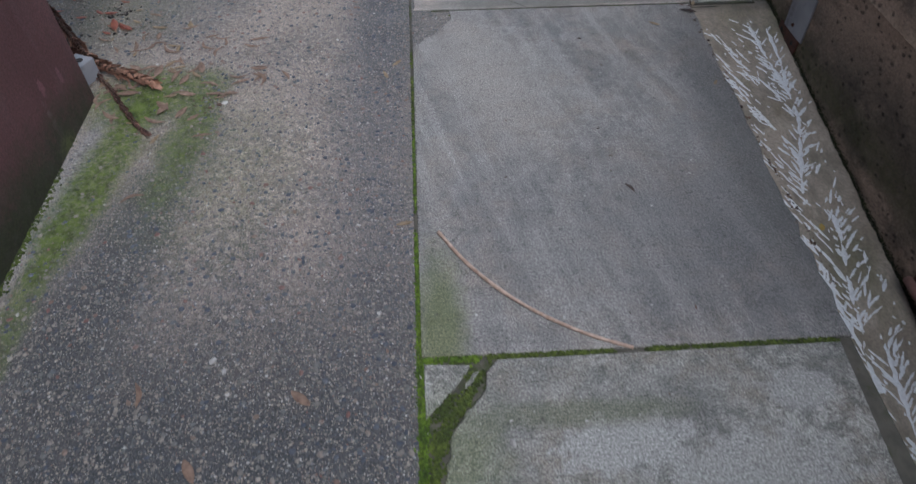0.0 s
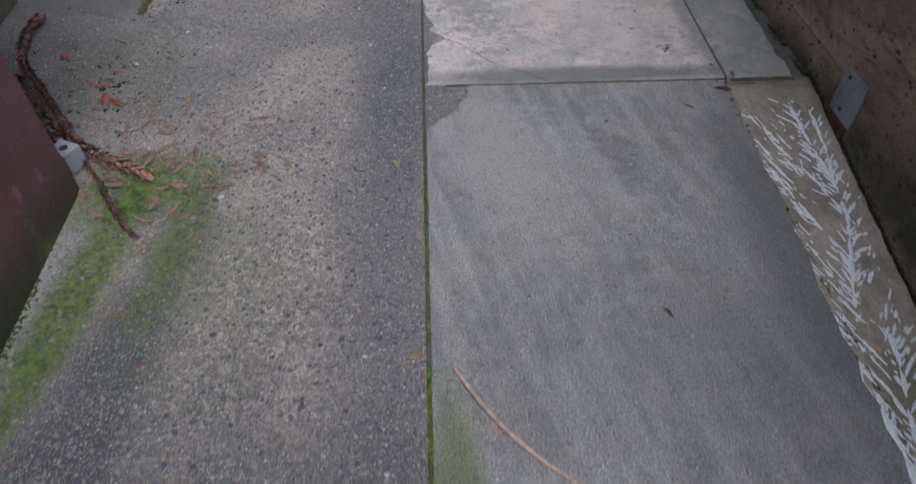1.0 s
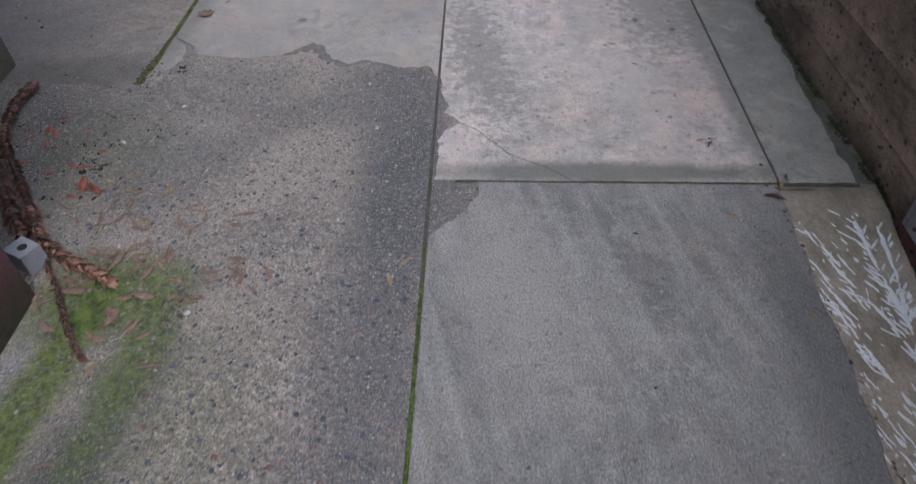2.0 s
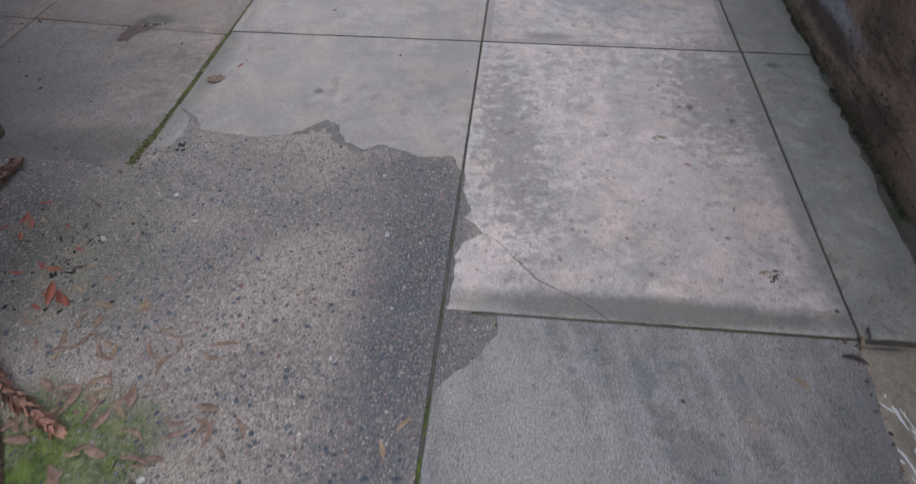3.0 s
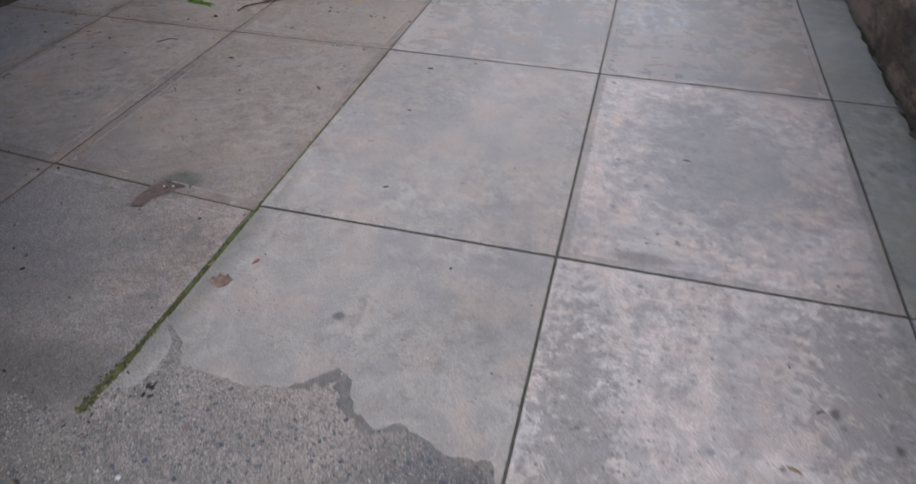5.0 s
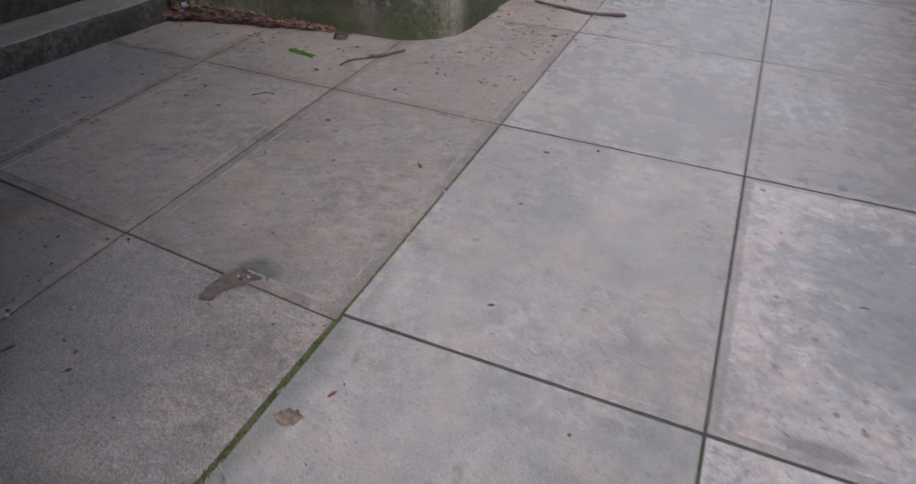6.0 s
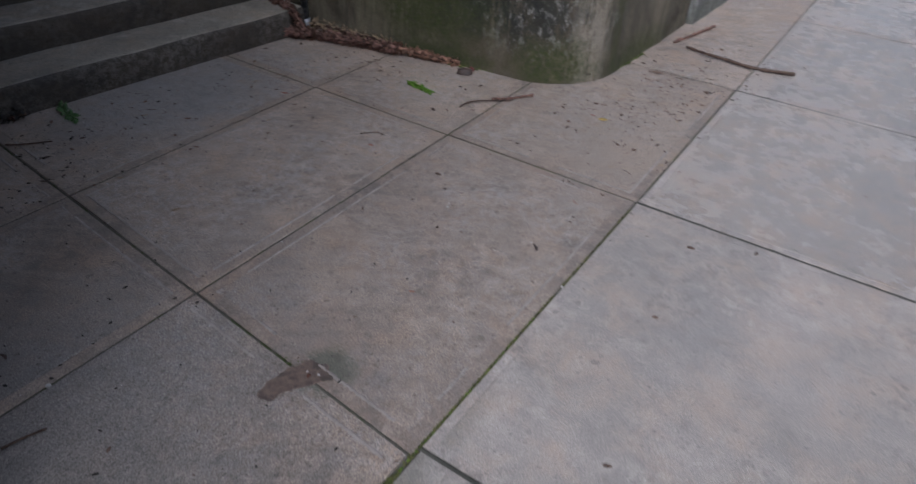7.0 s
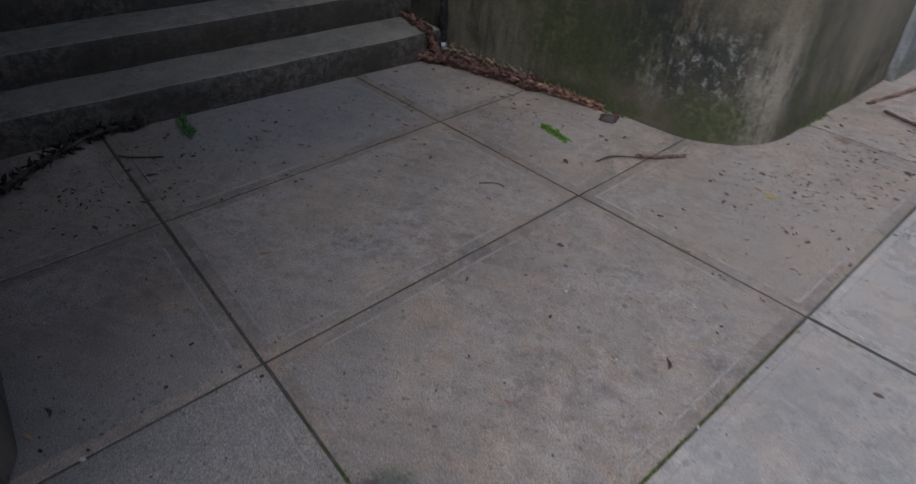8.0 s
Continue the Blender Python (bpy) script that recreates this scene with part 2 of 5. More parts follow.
strip = concrete("damp_border_concrete", (0.2, 0.198, 0.18), (0.34, 0.328, 0.295), 0.6, (0.5, 0.8), pits=0.3,
                 blots=[((1.45, 3.6, 0.08, 3.0, 0, 1.0, 0.7, 5.0), (0.08, 0.088, 0.055), 0.7),
                        ((1.2, 3.88, 0.025, 0.018, 0, 0.7, 1.0, 30.0), (0.09, 0.075, 0.065), 0.75)])
margin_pale = concrete("trowelled_margin", (0.24, 0.218, 0.202), (0.4, 0.355, 0.322), 0.4, (0.45, 0.7), pits=0.1, relief=0.25, dots=0.2)
margin_brown = concrete("trowelled_brown_margin", (0.162, 0.137, 0.12), (0.31, 0.253, 0.209), 0.5, (0.45, 0.7), pits=0.1, relief=0.25)
scratch = concrete("dark_scratch_coat", (0.125, 0.117, 0.108), (0.2, 0.185, 0.17), 0.5, (0.7, 0.95), pits=0.6)
# riser stains deepened and treads paled: light from above put into the colours
riser_shade_mat = concrete("stained_shaded_riser_concrete", (0.02, 0.017, 0.014), (0.07, 0.06, 0.047), 0.45, (0.65, 0.95), pits=0.5, patch=3.0,
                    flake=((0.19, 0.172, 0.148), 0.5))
tread_lit_mat = concrete("worn_lit_tread_concrete", (0.17, 0.154, 0.13), (0.31, 0.28, 0.238), 0.55, (0.65, 0.95), pits=0.5, patch=3.0, mottle=0.7)


def aggregate_material():
    m, nt, b = material("exposed_aggregate_concrete")
    paste = mix(nt, remap(nt, grain(nt, 1.6, 6.0, 0.65, bend=0.5), 0.42, 0.58), (0.16, 0.145, 0.13), (0.29, 0.243, 0.207))
    paste = mix(nt, calc(nt, "MULTIPLY", remap(nt, grain(nt, 40, 10.0, 0.86, bend=0.1), 0.49, 0.54), calc(nt, "MULTIPLY", remap(nt, grain(nt, 2.3, 4.0, 0.6), 0.36, 0.56, 0.4, 1.0), remap(nt, blot(nt, -0.42, 1.55, 0.36, 0.75, 8, 1.2, 0.8, 5.0), 0.0, 1.0, 0.4, 1.0))), paste, (0.45, 0.375, 0.315))
    # the worn, dark band along the joint, a darker near left end, and the bare dark track beside the green one
    for args, tint, amount in (((-0.1, 1.9, 0.13, 1.3, 0, 1.1, 0.6, 5.0), (0.11, 0.108, 0.112), 0.75),
                               ((-0.5, 0.62, 0.75, 0.5, 12, 1.2, 0.6, 4.0), (0.045, 0.05, 0.054), 0.92),
                               ((-0.78, 1.25, 0.12, 0.55, -12, 0.9, 0.6, 5.0), (0.062, 0.065, 0.066), 0.85),
                               ((-0.09, 2.6, 0.12, 0.55, 0, 1.0, 0.6, 5.0), (0.085, 0.085, 0.09), 0.8),
                               ((0.07, 2.37, 0.13, 0.16, 0, 0.8, 0.5, 5.0), (0.11, 0.105, 0.1), 0.7),
                               ((-1.42, 2.65, 0.36, 0.5, 20, 1.1, 0.6, 5.0), (0.075, 0.07, 0.064), 0.85),
                               ((-0.15, 3.0, 0.2, 0.25, 10, 1.0, 0.6, 6.0), (0.12, 0.112, 0.106), 0.7),
                               ((-1.0, 1.55, 0.04, 0.42, -5, 0.6, 0.7, 9.0), (0.26, 0.245, 0.235), 0.85)):
        paste = mix(nt, calc(nt, "MULTIPLY", blot(nt, *args), amount), paste, tint)
    fine = grain(nt, 230, 3.0, 0.8)
    col = mix(nt, 0.75, paste, mix(nt, 1.0, paste, ramp(nt, fine, (0.35, 0.3), (0.5, 1.0), (0.65, 1.9)), "MULTIPLY"))
    height = calc(nt, "MULTIPLY", fine, 0.4)
    for scale, share, stones in ((52, 0.88, 0.34), (85, 0.64, 0.38), (150, 0.46, 0.42), (270, 0.4, 0.45)):
        v = cells(nt, scale)
        sep = nt.nodes.new("ShaderNodeSeparateColor")
        put(nt, sep.inputs[0], v.outputs["Color"])
        inside = calc(nt, "MULTIPLY", remap(nt, v.outputs["Distance"], stones, stones - 0.12), calc(nt, "GREATER_THAN", sep.outputs[0], share))
        tone = ramp(nt, sep.outputs[1], (0.0, (0.055, 0.065, 0.082)), (0.25, (0.12, 0.125, 0.13)), (0.45, (0.2, 0.182, 0.16)), (0.62, (0.4, 0.345, 0.285)), (0.8, (0.33, 0.29, 0.25)), (0.83, (0.21, 0.125, 0.1)), (0.86, (0.56, 0.53, 0.49)), (1.0, (0.065, 0.08, 0.105)))
        col = mix(nt, calc(nt, "MULTIPLY", inside, 0.95), col, tone)
        height = calc(nt, "ADD", height, calc(nt, "MULTIPLY", inside, 0.8))
    # green film of algae by the painted wall
    for args, amount in (((-0.915, 1.62, 0.075, 0.42, -7, 0.6, 1.0, 9.0), 0.95), ((-0.87, 1.98, 0.2, 0.15, 12, 0.8, 0.9, 8.0), 0.9),
                         ((-0.97, 1.05, 0.04, 0.4, -2, 0.8, 1.3, 9.0), 0.65), ((-0.69, 1.8, 0.06, 0.3, -6, 0.9, 1.1, 9.0), 0.75), ((-0.58, 1.62, 0.2, 0.3, 0, 1.2, 1.4, 10.0), 0.3), ((-1.1, 2.55, 0.2, 0.3, 0, 1.2, 1.1, 8.0), 0.2)):
        g = calc(nt, "MULTIPLY", calc(nt, "MULTIPLY", blot(nt, *args), amount), remap(nt, grain(nt, 75, 8.0, 0.8), 0.4, 0.54, 0.5, 1.0))
        col = mix(nt, g, col, mix(nt, remap(nt, grain(nt, 30, 7.0, 0.75), 0.4, 0.6), (0.036, 0.06, 0.006), (0.125, 0.17, 0.022)))
    put(nt, b.inputs["Base Color"], col)
    put(nt, b.inputs["Roughness"], remap(nt, grain(nt, 8, 4.0), 0.3, 0.7, 0.55, 0.9))
    bump(nt, b, height, 0.8, 0.004)
    return m


aggregate = aggregate_material()


def old_wall_material(name, dark, light, greens, blots=(), pits=0.9, stain=(0.05, 0.045, 0.04), runs=0.8, drawn=(1, 1, 6.0), bend=0.3, flecks=(), holes=0.0):
    """Weathered wall: runs of dirt down the face, pits, a green foot."""
    m, nt, b = material(name)
    col = mix(nt, remap(nt, grain(nt, 2.5, 7.0, 0.7, bend=0.5), 0.41, 0.59), dark, light)
    down = grain(nt, 4.0, 8.0, 0.76, vec=mapped(nt, scale=drawn), bend=bend)
    col = mix(nt, remap(nt, down, 0.47, 0.58, 0, runs), col, stain)
    col = mix(nt, remap(nt, grain(nt, 3.6, 6.0, 0.7, vec=mapped(nt, (3, 1, 7), scale=drawn)), 0.5, 0.6, 0, 0.7), col, tuple(min(1, c * 1.35) for c in light))
    fine = grain(nt, 160, 4.0, 0.8)
    v = cells(nt, 34, vec=mapped(nt, scale=(1, 1.5, 1)))
    some = remap(nt, calc(nt, "ADD", v.outputs["Color"], grain(nt, 4, 3.0)), 1.0, 1.1)
    hole = calc(nt, "MULTIPLY", remap(nt, calc(nt, "ADD", v.outputs["Distance"], calc(nt, "MULTIPLY", grain(nt, 70, 5.0, 0.75), 0.9)), 0.72, 0.55), some)
    col = mix(nt, calc(nt, "MULTIPLY", hole, pits), col, tuple(c * 0.3 for c in dark))
    for args, tint, amount in blots:
        col = mix(nt, calc(nt, "MULTIPLY", blot(nt, *args), amount), col, tint)
    # crusts of lichen and runs of lime, broken up by a grain of their own
    for args, tint, amount, size, drawn_out, lo, hi in flecks:
        broken = remap(nt, grain(nt, size, 10.0, 0.8, vec=mapped(nt, (size, 2, 1), scale=(1, 1, drawn_out))), lo, hi)
        col = mix(nt, calc(nt, "MULTIPLY", calc(nt, "MULTIPLY", blot(nt, *args), amount), broken), col, tint)
    deep = None
    if holes:
        v = cells(nt, 38, vec=mapped(nt, (4, 4, 4), scale=(1, 1.4, 1)))
        few = remap(nt, calc(nt, "ADD", v.outputs["Color"], grain(nt, 3, 3.0)), 0.96, 1.04)
        deep = calc(nt, "MULTIPLY", remap(nt, calc(nt, "ADD", v.outputs["Distance"], calc(nt, "MULTIPLY", grain(nt, 45, 6.0, 0.75), 0.9)), 0.66, 0.56), few)
        col = mix(nt, calc(nt, "MULTIPLY", deep, holes), col, tuple(c * 0.16 for c in dark))
    for args, amount in greens:
        g = calc(nt, "MULTIPLY", calc(nt, "MULTIPLY", blot(nt, *args), amount), remap(nt, grain(nt, 40, 5.0, 0.7), 0.35, 0.6, 0.35, 1.0))
        col = mix(nt, g, col, mix(nt, grain(nt, 18, 4.0), (0.022, 0.031, 0.008), (0.08, 0.094, 0.025)))
    col = mix(nt, 0.75, col, mix(nt, 1.0, col, ramp(nt, fine, (0.32, 0.4), (0.5, 1.0), (0.7, 1.6)), "MULTIPLY"))
    put(nt, b.inputs["Base Color"], col)
    b.inputs["Roughness"].default_value = 0.86
    if deep is not None:
        hole = calc(nt, "ADD", hole, calc(nt, "MULTIPLY", deep, 1.6))
    bump(nt, b, calc(nt, "SUBTRACT", calc(nt, "ADD", fine, calc(nt, "MULTIPLY", grain(nt, 20, 6.0, 0.7), 2.0)), calc(nt, "MULTIPLY", hole, 2.0)), 0.8, 0.006)
    return m


east_mat = old_wall_material("board_marked_concrete", (0.155, 0.107, 0.074), (0.345, 0.25, 0.178), [((1.45, 2.0, 0.3, 6.0, 0, 1.0, 0.6, 7.0, -0.03, 0.05), 0.6)],
                             blots=[((1.45, 4.1, 0.2, 0.36, 0, 0.7, 0.9, 10.0, 0.2, 0.05), (0.42, 0.43, 0.48), 0.8),
                                    ((1.45, 4.0, 0.2, 0.36, 0, 0.7, 0.9, 9.0, 0.12, 0.05), (0.05, 0.04, 0.034), 0.75),
                                    ((1.45, 5.25, 0.2, 0.4, 0, 0.8, 0.9, 9.0, 0.24, 0.06), (0.34, 0.33, 0.34), 0.6),
                                    ((1.45, 1.6, 0.2, 0.7, 0, 0.9, 0.6, 5.0, 0.1, 0.1), (0.05, 0.046, 0.034), 0.55), ((1.45, 1.4, 0.2, 1.2, 0, 0.5, 2.0, 8.0, -0.02, 0.1), (0.035, 0.036, 0.022), 0.5)], runs=0.5, drawn=(1, 3.0, 0.9), pits=0.8, holes=0.9)
pier_mat = old_wall_material("mossy_rendered_wall", (0.055, 0.047, 0.031), (0.165, 0.14, 0.096),
                             [((-2.75, 6.2, 0.36, 0.4, 0, 1.0, 1.0, 6.0, 0.3, 0.26), 1.0), ((-2.02, 6.35, 0.2, 0.3, 0, 0.8, 1.0, 9.0, 0.1, 0.13), 1.0), ((-2.6, 6.2, 0.3, 0.3, 0, 0.8, 0.9, 8.0, 0.02, 0.06), 0.9),
                              ((-1.77, 7.0, 0.2, 0.4, 0, 0.9, 0.8, 8.0, 0.02, 0.12), 0.95), ((-3.3, 6.15, 0.35, 0.3, 0, 1.0, 1.0, 7.0, 0.5, 0.2), 0.5), ((-1.78, 6.66, 0.2, 0.05, 0, 0.8, 0.9, 10.0, 0.28, 0.3), 0.75)],
                             pits=0.3, stain=(0.06, 0.056, 0.038), runs=0.55, drawn=(1, 1, 9.0), bend=0.0,
                             blots=[((-2.36, 6.24, 0.26, 0.3, 0, 0.8, 1.0, 9.0, 0.05, 0.13), (0.13, 0.105, 0.075), 0.8), ((-1.79, 7.3, 0.2, 0.5, 0, 1.0, 0.8, 6.0, 0.45, 0.25), (0.2, 0.175, 0.13), 0.55)],
                             flecks=[((-2.3, 6.3, 0.34, 0.5, 0, 0.8, 0.8, 7.0, 0.42, 0.2), (0.024, 0.026, 0.022), 1.0, 11.0, 4.0, 0.42, 0.49),
                                     ((-2.0, 6.4, 0.3, 0.3, 0, 0.8, 0.8, 7.0, 0.34, 0.16), (0.045, 0.045, 0.038), 0.85, 20.0, 1.5, 0.48, 0.54),
                                     ((-2.1, 6.4, 0.4, 0.4, 0, 0.8, 0.9, 8.0, 0.32, 0.2), (0.38, 0.37, 0.34), 0.6, 27.0, 1.6, 0.52, 0.6),
                                     ((-1.86, 6.48, 0.09, 0.12, 0, 0.8, 0.6, 10.0, 0.2, 0.32), (0.34, 0.3, 0.24), 0.8, 16.0, 6.0, 0.42, 0.54),
                                     ((-3.15, 6.17, 0.5, 0.4, 0, 1.0, 0.8, 6.0, 0.3, 0.28), (0.3, 0.26, 0.175), 0.5, 14.0, 9.0, 0.46, 0.58)])
far_mat = old_wall_material("grey_rendered_wall", (0.2, 0.2, 0.2), (0.34, 0.34, 0.34), [((-1.7, 8.2, 0.2, 0.5, 0, 1.0, 0.8, 7.0, 0.05, 0.12), 0.7)], pits=0.3, runs=0.4)
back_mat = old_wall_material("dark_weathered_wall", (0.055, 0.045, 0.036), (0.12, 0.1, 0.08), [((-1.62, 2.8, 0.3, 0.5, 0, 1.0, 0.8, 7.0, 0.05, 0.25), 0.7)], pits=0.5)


def maroon_material():
    m, nt, b = material("maroon_painted_render")
    col = mix(nt, remap(nt, grain(nt, 3, 6.0, 0.65), 0.35, 0.65), (0.085, 0.037, 0.038), (0.128, 0.06, 0.061))
    col = mix(nt, remap(nt, grain(nt, 5, 6.0, 0.7, vec=mapped(nt, scale=(1, 1, 4))), 0.52, 0.7, 0, 0.4), col, (0.16, 0.1, 0.1))
    scuff = remap(nt, grain(nt, 16, 10.0, 0.85, vec=mapped(nt, (2, 6, 3), scale=(1, 1, 2.5))), 0.56, 0.62, 0, 0.6)
    col = mix(nt, scuff, col, (0.055, 0.035, 0.034))
    for args, tint, amount in (((-1.03, 1.75, 0.3, 0.014, 0, 0.4, 1.8, 40.0, 0.2, 0.03), (0.22, 0.1, 0.115), 0.7),
                               ((-1.03, 1.86, 0.3, 0.009, 0, 0.4, 1.6, 40.0, 0.17, 0.03), (0.2, 0.1, 0.115), 0.55),
                               ((-1.03, 1.725, 0.3, 0.012, 0, 0.5, 2.2, 45.0, 0.06, 0.08), (0.2, 0.14, 0.135), 0.6),
                               ((-1.09, 1.3, 0.3, 0.9, 0, 0.9, 0.9, 12.0, -0.02, 0.15), (0.036, 0.037, 0.022), 0.95),
                               ((-1.09, 1.73, 0.3, 0.05, 0, 0.9, 0.7, 18.0, 0.0, 0.035), (0.085, 0.1, 0.03), 0.8)):
        col = mix(nt, calc(nt, "MULTIPLY", blot(nt, *args), amount), col, tint)
    crust = calc(nt, "MULTIPLY", blot(nt, -1.03, 1.2, 0.3, 0.75, 0, 1.0, 0.8, 9.0, -0.02, 0.12), remap(nt, grain(nt, 34, 10.0, 0.84), 0.45, 0.53))
    col = mix(nt, crust, col, mix(nt, grain(nt, 60, 4.0), (0.012, 0.013, 0.008), (0.05, 0.055, 0.022)))
    col = mix(nt, 0.7, col, mix(nt, 1.0, col, ramp(nt, grain(nt, 130, 5.0, 0.8), (0.34, 0.5), (0.5, 1.0), (0.66, 1.5)), "MULTIPLY"))
    put(nt, b.inputs["Base Color"], col)
    put(nt, b.inputs["Roughness"], remap(nt, grain(nt, 12, 4.0), 0.3, 0.7, 0.68, 0.88))
    bump(nt, b, calc(nt, "ADD", grain(nt, 30, 6.0, 0.7), calc(nt, "MULTIPLY", grain(nt, 150, 3.0), 0.4)), 0.4, 0.004)
    return m


maroon = maroon_material()
bed_mat = plain("joint_dirt", (0.06, 0.057, 0.046), (0.12, 0.112, 0.09), 18.0, 0.95, spots=(0.05, 0.06, 0.02))
joint_dark = plain("damp_joint_dirt", (0.045, 0.045, 0.036), (0.1, 0.095, 0.078), 18.0, 0.95)
earth = plain("bare_earth", (0.05, 0.042, 0.033), (0.09, 0.075, 0.058), 6.0, 0.95)
black_moss = plain("nearly_black_moss", (0.016, 0.018, 0.008), (0.045, 0.05, 0.018), 22.0, 0.95, island=0.4)
moss_mat = plain("living_moss", (0.042, 0.078, 0.006), (0.118, 0.182, 0.014), 22.0, 0.95, island=0.45)
olive_moss = plain("olive_moss", (0.042, 0.045, 0.012), (0.11, 0.112, 0.032), 22.0, 0.95, island=0.45)
dark_moss = plain("dark_moss", (0.03, 0.045, 0.007), (0.09, 0.118, 0.018), 22.0, 0.95, island=0.45)
galvanised = plain("galvanised_steel", (0.3, 0.31, 0.34), (0.42, 0.43, 0.46), 14.0, 0.5, 0.75, 0.2, spots=(0.25, 0.25, 0.27))
offcut_mat = plain("dull_zinc_sheet", (0.26, 0.27, 0.29), (0.42, 0.43, 0.46), 14.0, 0.6, 0.2, 0.2, spots=(0.36, 0.36, 0.38))
rust = plain("rusted_steel", (0.06, 0.026, 0.018), (0.145, 0.065, 0.045), 40.0, 0.85, 0.15, 0.8)
pipe_mat = plain("chipped_dark_paint", (0.018, 0.02, 0.024), (0.04, 0.045, 0.052), 20.0, 0.45, 0.0, 0.3, spots=(0.2, 0.2, 0.2))
twig_bark = plain("bleached_twig", (0.34, 0.225, 0.165), (0.56, 0.42, 0.34), 60.0, 0.75, stretch=(1, 1, 1))
dark_bark = plain("dark_bark", (0.045, 0.027, 0.02), (0.12, 0.075, 0.055), 60.0, 0.9)
scale_dark = plain("dark_dry_scale_leaves", (0.12, 0.06, 0.047), (0.27, 0.15, 0.115), 40.0, 0.8, island=0.5)
scale_light = plain("rust_brown_scale_leaves", (0.23, 0.115, 0.075), (0.44, 0.25, 0.17), 40.0, 0.75, island=0.45)
leaf_brown = plain("dry_brown_leaf", (0.14, 0.085, 0.06), (0.33, 0.225, 0.165), 50.0, 0.75)
leaf_tan = plain("dry_tan_leaf", (0.2, 0.14, 0.08), (0.36, 0.27, 0.17), 50.0, 0.75)
leaf_red = plain("fallen_red_leaf", (0.17, 0.045, 0.028), (0.32, 0.11, 0.065), 50.0, 0.6)
leaf_yellow = plain("fallen_yellow_leaf", (0.4, 0.26, 0.05), (0.55, 0.4, 0.12), 50.0, 0.65)
leaf_dark = plain("rotting_leaf", (0.03, 0.02, 0.016), (0.085, 0.055, 0.045), 50.0, 0.6)
leaf_green = plain("fresh_green_leaf", (0.05, 0.115, 0.008), (0.12, 0.22, 0.018), 50.0, 0.5)
leaf_dull = plain("dull_green_leaf", (0.03, 0.07, 0.018), (0.07, 0.14, 0.04), 50.0, 0.6)
litter_mat = plain("leaf_crumbs", (0.05, 0.03, 0.022), (0.15, 0.1, 0.075), 60.0, 0.9, island=0.6)
# black for soil crumbs, and for shade in holes and at the step foot
soil_shade_mat = plain("black_soil_and_shade", (0.012, 0.011, 0.01), (0.04, 0.034, 0.03), 60.0, 0.9, island=0.4)
stone_chip = plain("white_stone_chip", (0.33, 0.32, 0.3), (0.52, 0.5, 0.48), 60.0, 0.7)
foam_mat = plain("white_water_foam", (0.62, 0.63, 0.64), (0.85, 0.86, 0.87), 120.0, 0.45, 0.0, 0.5)
mud_mat = plain("brown_mud", (0.105, 0.074, 0.059), (0.205, 0.147, 0.117), 45.0, 0.45, relief=0.9, spots=(0.07, 0.055, 0.045))


def pebble_material():
    m, nt, b = material("river_pebbles")
    r = nt.nodes.new("ShaderNodeNewGeometry").outputs["Random Per Island"]
    tone = ramp(nt, r, (0.0, (0.05, 0.06, 0.078)), (0.24, (0.085, 0.097, 0.118)), (0.4, (0.15, 0.148, 0.142)), (0.6, (0.19, 0.172, 0.15)), (0.82, (0.25, 0.22, 0.19)), (0.9, (0.17, 0.085, 0.07)), (0.93, (0.2, 0.14, 0.11)), (0.985, (0.26, 0.22, 0.18)), (1.0, (0.5, 0.49, 0.46)))
    put(nt, b.inputs["Base Color"], mix(nt, 0.5, tone, mix(nt, 1.0, tone, ramp(nt, grain(nt, 200, 3.0), (0.3, 0.6), (0.7, 1.35)), "MULTIPLY")))
    b.inputs["Roughness"].default_value = 0.6
    return m


pebble_mat = pebble_material()


def gutter_material():
    m, nt, b = material("muddy_concrete_under_running_water")
    col = mix(nt, remap(nt, grain(nt, 6, 6.0, 0.7), 0.35, 0.65), (0.26, 0.22, 0.17), (0.43, 0.365, 0.295))
    col = mix(nt, remap(nt, grain(nt, 4, 5.0, 0.7, vec=mapped(nt, (2, 4, 1), scale=(1, 3, 1))), 0.5, 0.64, 0, 0.6), col, (0.13, 0.13, 0.065))
    col = mix(nt, 0.7, col, mix(nt, 1.0, col, ramp(nt, grain(nt, 120, 5.0, 0.8), (0.34, 0.5), (0.5, 1.0), (0.66, 1.4)), "MULTIPLY"))
    col = mix(nt, remap(nt, grain(nt, 9, 7.0, 0.75, vec=mapped(nt, (6, 1, 1), scale=(1, 2.5, 1))), 0.5, 0.6, 0, 0.55), col, (0.16, 0.15, 0.12))
    put(nt, b.inputs["Base Color"], col)
    b.inputs["Roughness"].default_value = 0.3
    b.inputs["Coat Weight"].default_value, b.inputs["Coat Roughness"].default_value = 0.6, 0.12
    bump(nt, b, grain(nt, 26, 4.0, 0.6, vec=mapped(nt, rot=8, scale=(1, 2.2, 1)), bend=0.8), 0.35, 0.006)
    return m


gutter_mat = gutter_material()


# ---- mesh tools ----
def mesh_of(name, bm, *mats):
    me = bpy.data.meshes.new(name)
    bmesh.ops.recalc_face_normals(bm, faces=bm.faces[:])
    bm.to_mesh(me)
    bm.free()
    for m in mats:
        me.materials.append(m)
    return me


